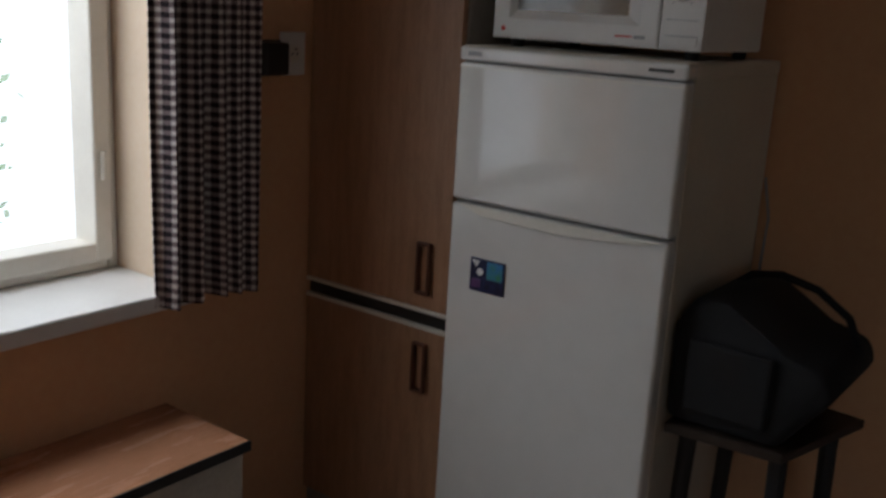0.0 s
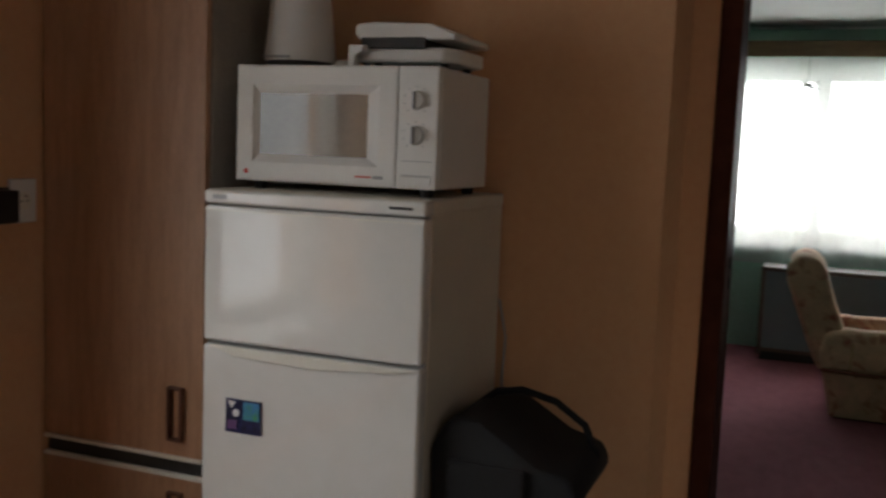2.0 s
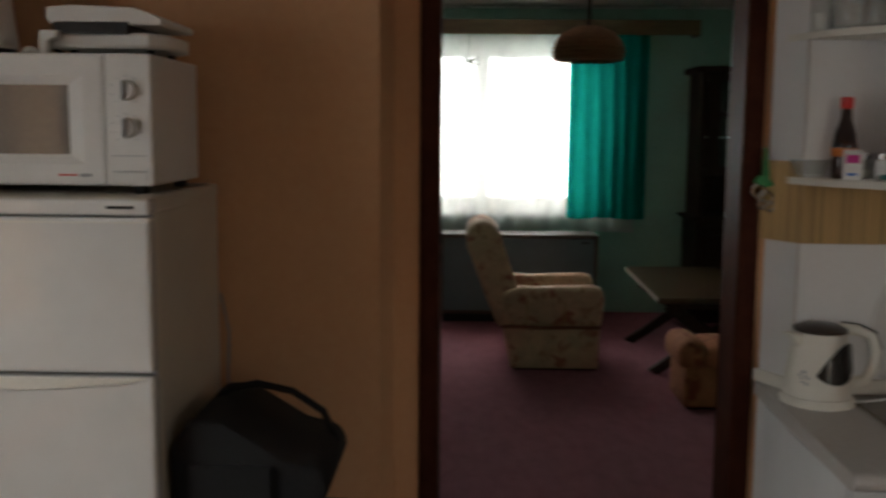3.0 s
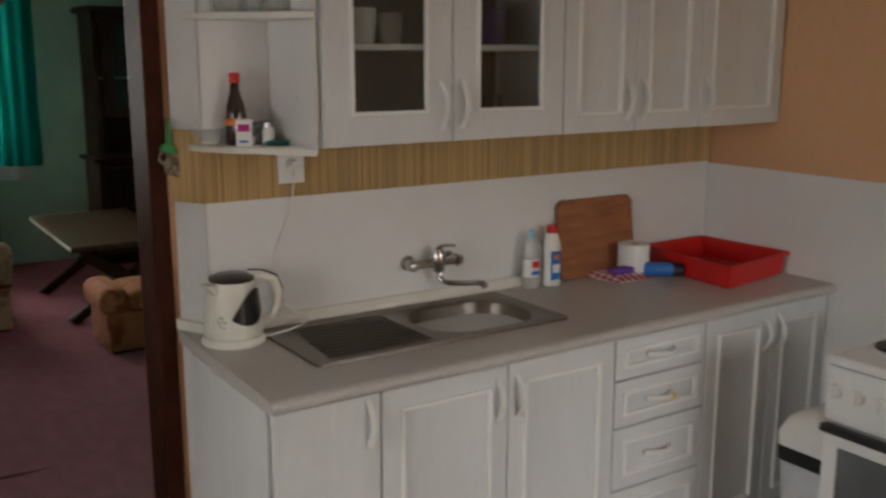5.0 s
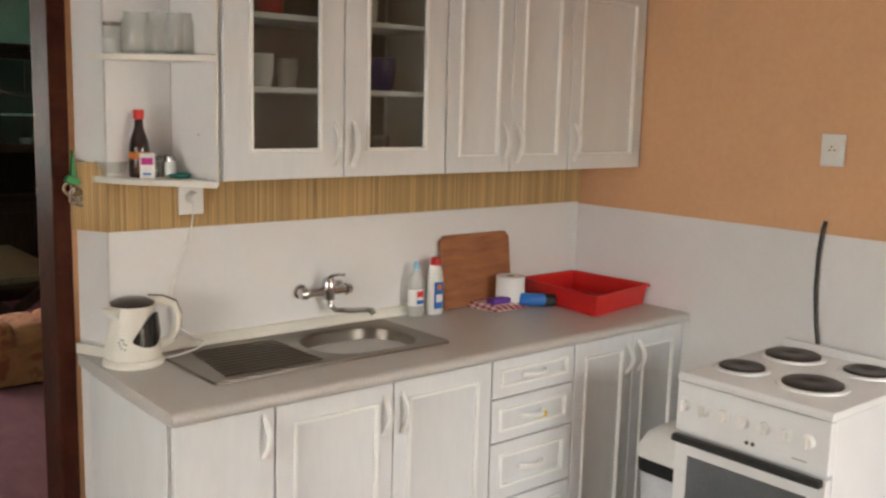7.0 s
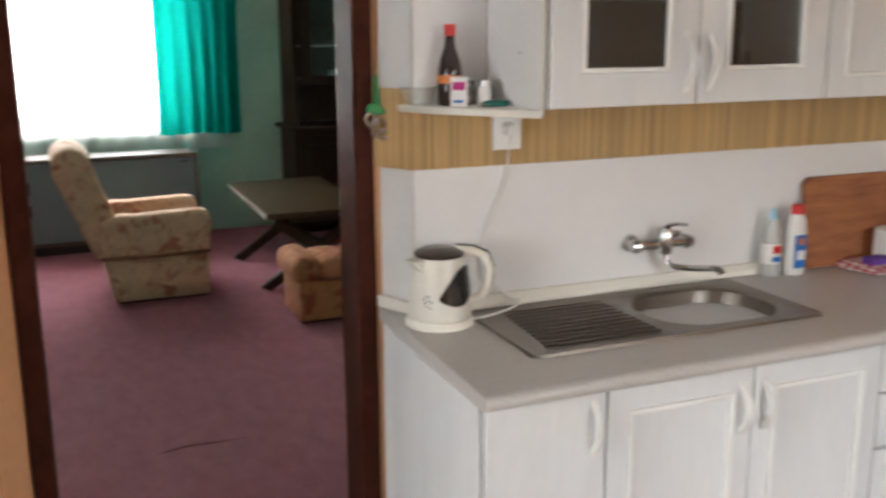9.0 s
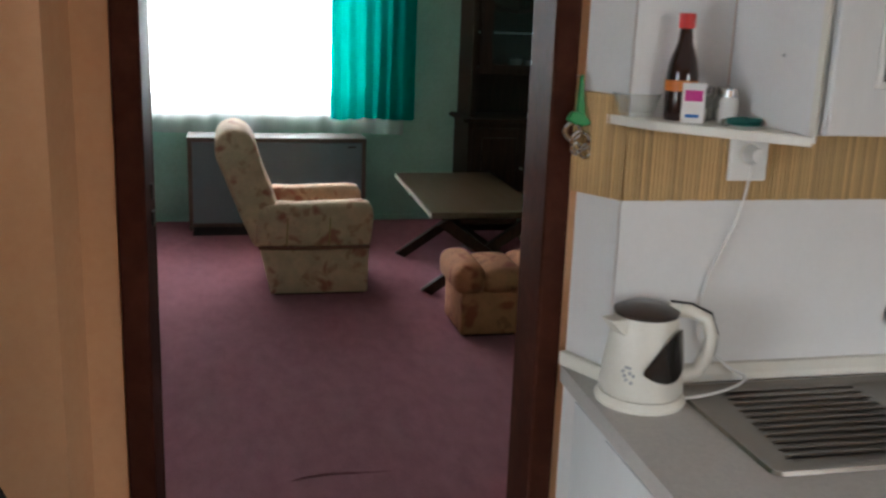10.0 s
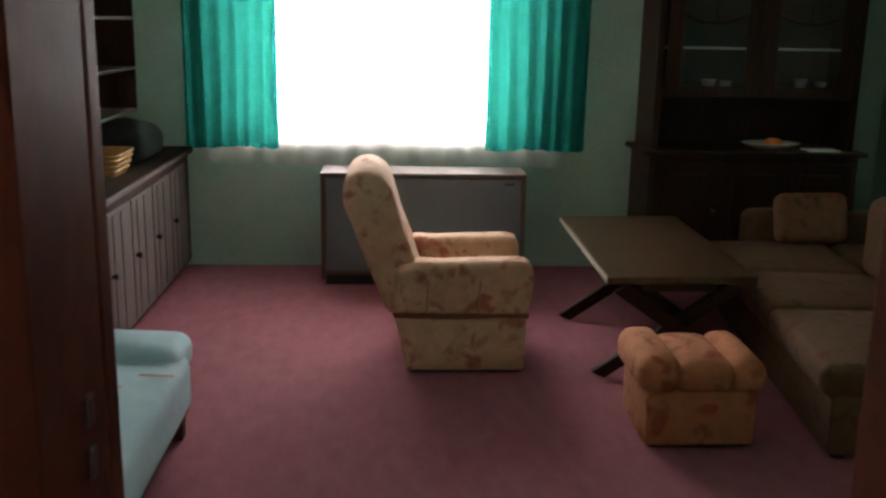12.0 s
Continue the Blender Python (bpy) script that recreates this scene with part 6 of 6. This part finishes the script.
part("sheet", box(B(), 1.42, 1.62, 6.69, 6.83, 0.8735, 0.882), M_PAPER, bk)

# sideboard with wall shelf, basket
sb = thing("sideboard", (-2.78, 6.0, 0), "greyed wooden sideboard with a dark top along the wall", "sideboard")
part("body", box(B(), -3.075, -2.52, 4.78, 7.14, 0.05, 0.765, 0.004), M_DARKWOOD, sb)
part("top", box(B(), -3.078, -2.485, 4.76, 7.15, 0.766, 0.805, 0.008), M_DARKWOOD, sb)
part("edge_strip", box(B(), -2.486, -2.481, 4.765, 6.93, 0.775, 0.796, 0.001), M_GREYWOOD, sb, "pale edge strip")
part("plinth", box(B(), -3.07, -2.56, 4.82, 7.1, 0.006, 0.05), M_DARKWOOD, sb)
for k in range(5):
    y0 = 4.80 + k * 0.44
    d = part("door", box(B(), -2.521, -2.503, y0, y0 + 0.425, 0.08, 0.72, 0.004), M_GREYWOOD, sb, "greyed plank door")
    for j in (1, 2):
        part("groove_strip", box(B(), -2.504, -2.499, y0 + j * 0.142 - 0.05, y0 + j * 0.142 + 0.05, 0.10, 0.70, 0.002), M_GREYWOOD, d)
    part("knob", rod(B(), (-2.503, y0 + 0.05, 0.42), (-2.475, y0 + 0.05, 0.42), 0.01, 0.015), M_BLACK, d)
ws = thing("wall_unit", (-2.93, 5.6, 1.04), "dark wooden wall shelf unit above the sideboard", "wall unit")
bm = B()
box(bm, -3.078, -2.80, 4.8, 4.825, 1.04, 2.2, 0.002)
box(bm, -3.078, -2.80, 7.03, 7.055, 1.04, 2.2, 0.002)
box(bm, -3.078, -3.06, 4.825, 7.03, 1.04, 2.2)
box(bm, -3.06, -2.80, 6.1, 6.12, 1.061, 2.18, 0.002)
part("body", bm, M_DARKWOOD, ws)
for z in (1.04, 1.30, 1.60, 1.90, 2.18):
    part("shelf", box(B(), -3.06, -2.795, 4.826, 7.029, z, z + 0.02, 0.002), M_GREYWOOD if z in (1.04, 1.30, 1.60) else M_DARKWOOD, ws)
bs = thing("basket", (-2.72, 5.95, 0.806), "light wicker basket on the sideboard", "basket")
bm = B()
loft(bm, [rrect(-2.72, 5.95, 0.10, 0.16, 0.05, 0.807), rrect(-2.72, 5.95, 0.13, 0.19, 0.06, 0.920), rrect(-2.72, 5.95, 0.12, 0.18, 0.06, 0.920), rrect(-2.72, 5.95, 0.09, 0.15, 0.05, 0.820)])
part("body", bm, M_WICKER, bs, smooth=True)
for z, g in ((0.835, 0.008), (0.865, 0.016), (0.895, 0.024), (0.922, 0.03)):
    ring = rrect(-2.72, 5.95, 0.10 + g, 0.16 + g, 0.055, z)
    part("weave_band", tube(B(), ring + ring[:1], 0.008, 6), M_WICKER, bs, smooth=True)
hb = thing("dark_pillow", (-2.75, 6.43, 0.806), "black soft bag lying behind the basket", "bag")
part("body", cushion(B(), -2.95, -2.58, 6.30, 6.83, 0.807, 0.980, 0.07, 0.06), M_BLACKCLOTH, hb, smooth=True)

# bed
be = thing("bed", (-2.45, 3.44, 0), "low bed with a light blue sheet beside the door", "bed")
part("frame", box(B(), -2.79, -1.99, 2.59, 4.46, 0.10, 0.26, 0.008), M_DARKWOOD, be)
for x in (-2.74, -2.03):
    for y in (2.66, 4.39):
        part("leg", box(B(), x - 0.03, x + 0.03, y - 0.03, y + 0.03, 0.005, 0.11, 0.003), M_DARKWOOD, be)
part("mattress", cushion(B(), -2.8, -1.945, 2.58, 4.34, 0.16, 0.385, 0.05, 0.02), M_BLUESHEET, be, "mattress in a light blue sheet", True)
part("bolster", cushion(B(), -2.8, -1.965, 4.2, 4.5, 0.28, 0.425, 0.06, 0.025), M_BLUESHEET, be, "raised light blue bolster", True)
for y, x0 in ((3.96, -2.22), (4.06, -2.07)):
    part("printed_stripe", tube(B(), [(x0, y, 0.396), (x0 + 0.12, y - 0.012, 0.395)], 0.006, 6, 0.4), mat("orange_stripe", (0.6, 0.25, 0.15), 0.9), be, "faded orange stripe")

# lamp over the room, hanging ornament
lp = thing("pendant_lamp", (-0.72, 4.7, H), "brown wicker pendant lamp hanging from the ceiling, off", "pendant lamp")
M_SHADE = mat("brown_wicker_shade", (0.30, 0.12, 0.05), 0.8, var=0.3, scale=30, bump=0.8, fine=120, stretch=(1, 1, 4))
LX, LY, LZ = -0.722, 4.7, 1.935
part("shade", lathe(B(), [(0.165, 0.0), (0.195, 0.015), (0.208, 0.06), (0.195, 0.115), (0.15, 0.165), (0.08, 0.198), (0.03, 0.205), (0.03, 0.198), (0.075, 0.190), (0.145, 0.158), (0.188, 0.112), (0.2, 0.06), (0.188, 0.02), (0.165, 0.0)], (LX, LY, LZ), 40, close=False), M_SHADE, lp, smooth=True)
for k in range(8):
    h0 = 0.012 + k * 0.022
    r0 = (0.197, 0.205, 0.2075, 0.204, 0.194, 0.178, 0.158, 0.125)[k]
    ring = [(LX + r0 * math.cos(a), LY + r0 * math.sin(a), LZ + h0) for a in (2 * math.pi * j / 32 for j in range(33))]
    part("weave_band", tube(B(), ring, 0.006, 6), M_SHADE, lp, smooth=True)
part("bulb", lathe(B(), [(0, 0.05), (0.02, 0.055), (0.03, 0.08), (0.02, 0.12), (0.013, 0.15), (0, 0.15)], (LX, LY, LZ), 16), M_CERAMIC, lp, smooth=True)
part("stem", rod(B(), (LX, LY, LZ + 0.15), (LX, LY, H - 0.05), 0.012), M_DARKWOOD, lp)
part("ceiling_cap", lathe(B(), [(0.05, 0.0), (0.045, -0.03), (0.015, -0.06), (0, -0.06)], (LX, LY, H), 20, close=False), M_DARKWOOD, lp, smooth=True)
og = thing("hanging_ornament", (-1.40, 6.88, 2.09), "small dark ornament hanging in front of the net curtain", "ornament")
part("string", rod(B(), (-1.40, 6.915, 2.12), (-1.40, 6.915, 2.31), 0.002, seg=6), M_BLACK, og)
random.seed(4)
bm = B()
for i in range(26):
    a, b2 = random.uniform(0, 6.28), random.uniform(-0.6, 0.6)
    d0 = Vector((math.cos(a) * math.cos(b2), math.sin(a) * math.cos(b2) * 0.6, math.sin(b2)))
    rod(bm, Vector((-1.40, 6.9, 2.09)), Vector((-1.40, 6.9, 2.09)) + d0 * random.uniform(0.05, 0.10), 0.008, 0.002, 5)
part("twigs", bm, mat("dark_green_twigs", (0.03, 0.05, 0.025), 0.8), og)
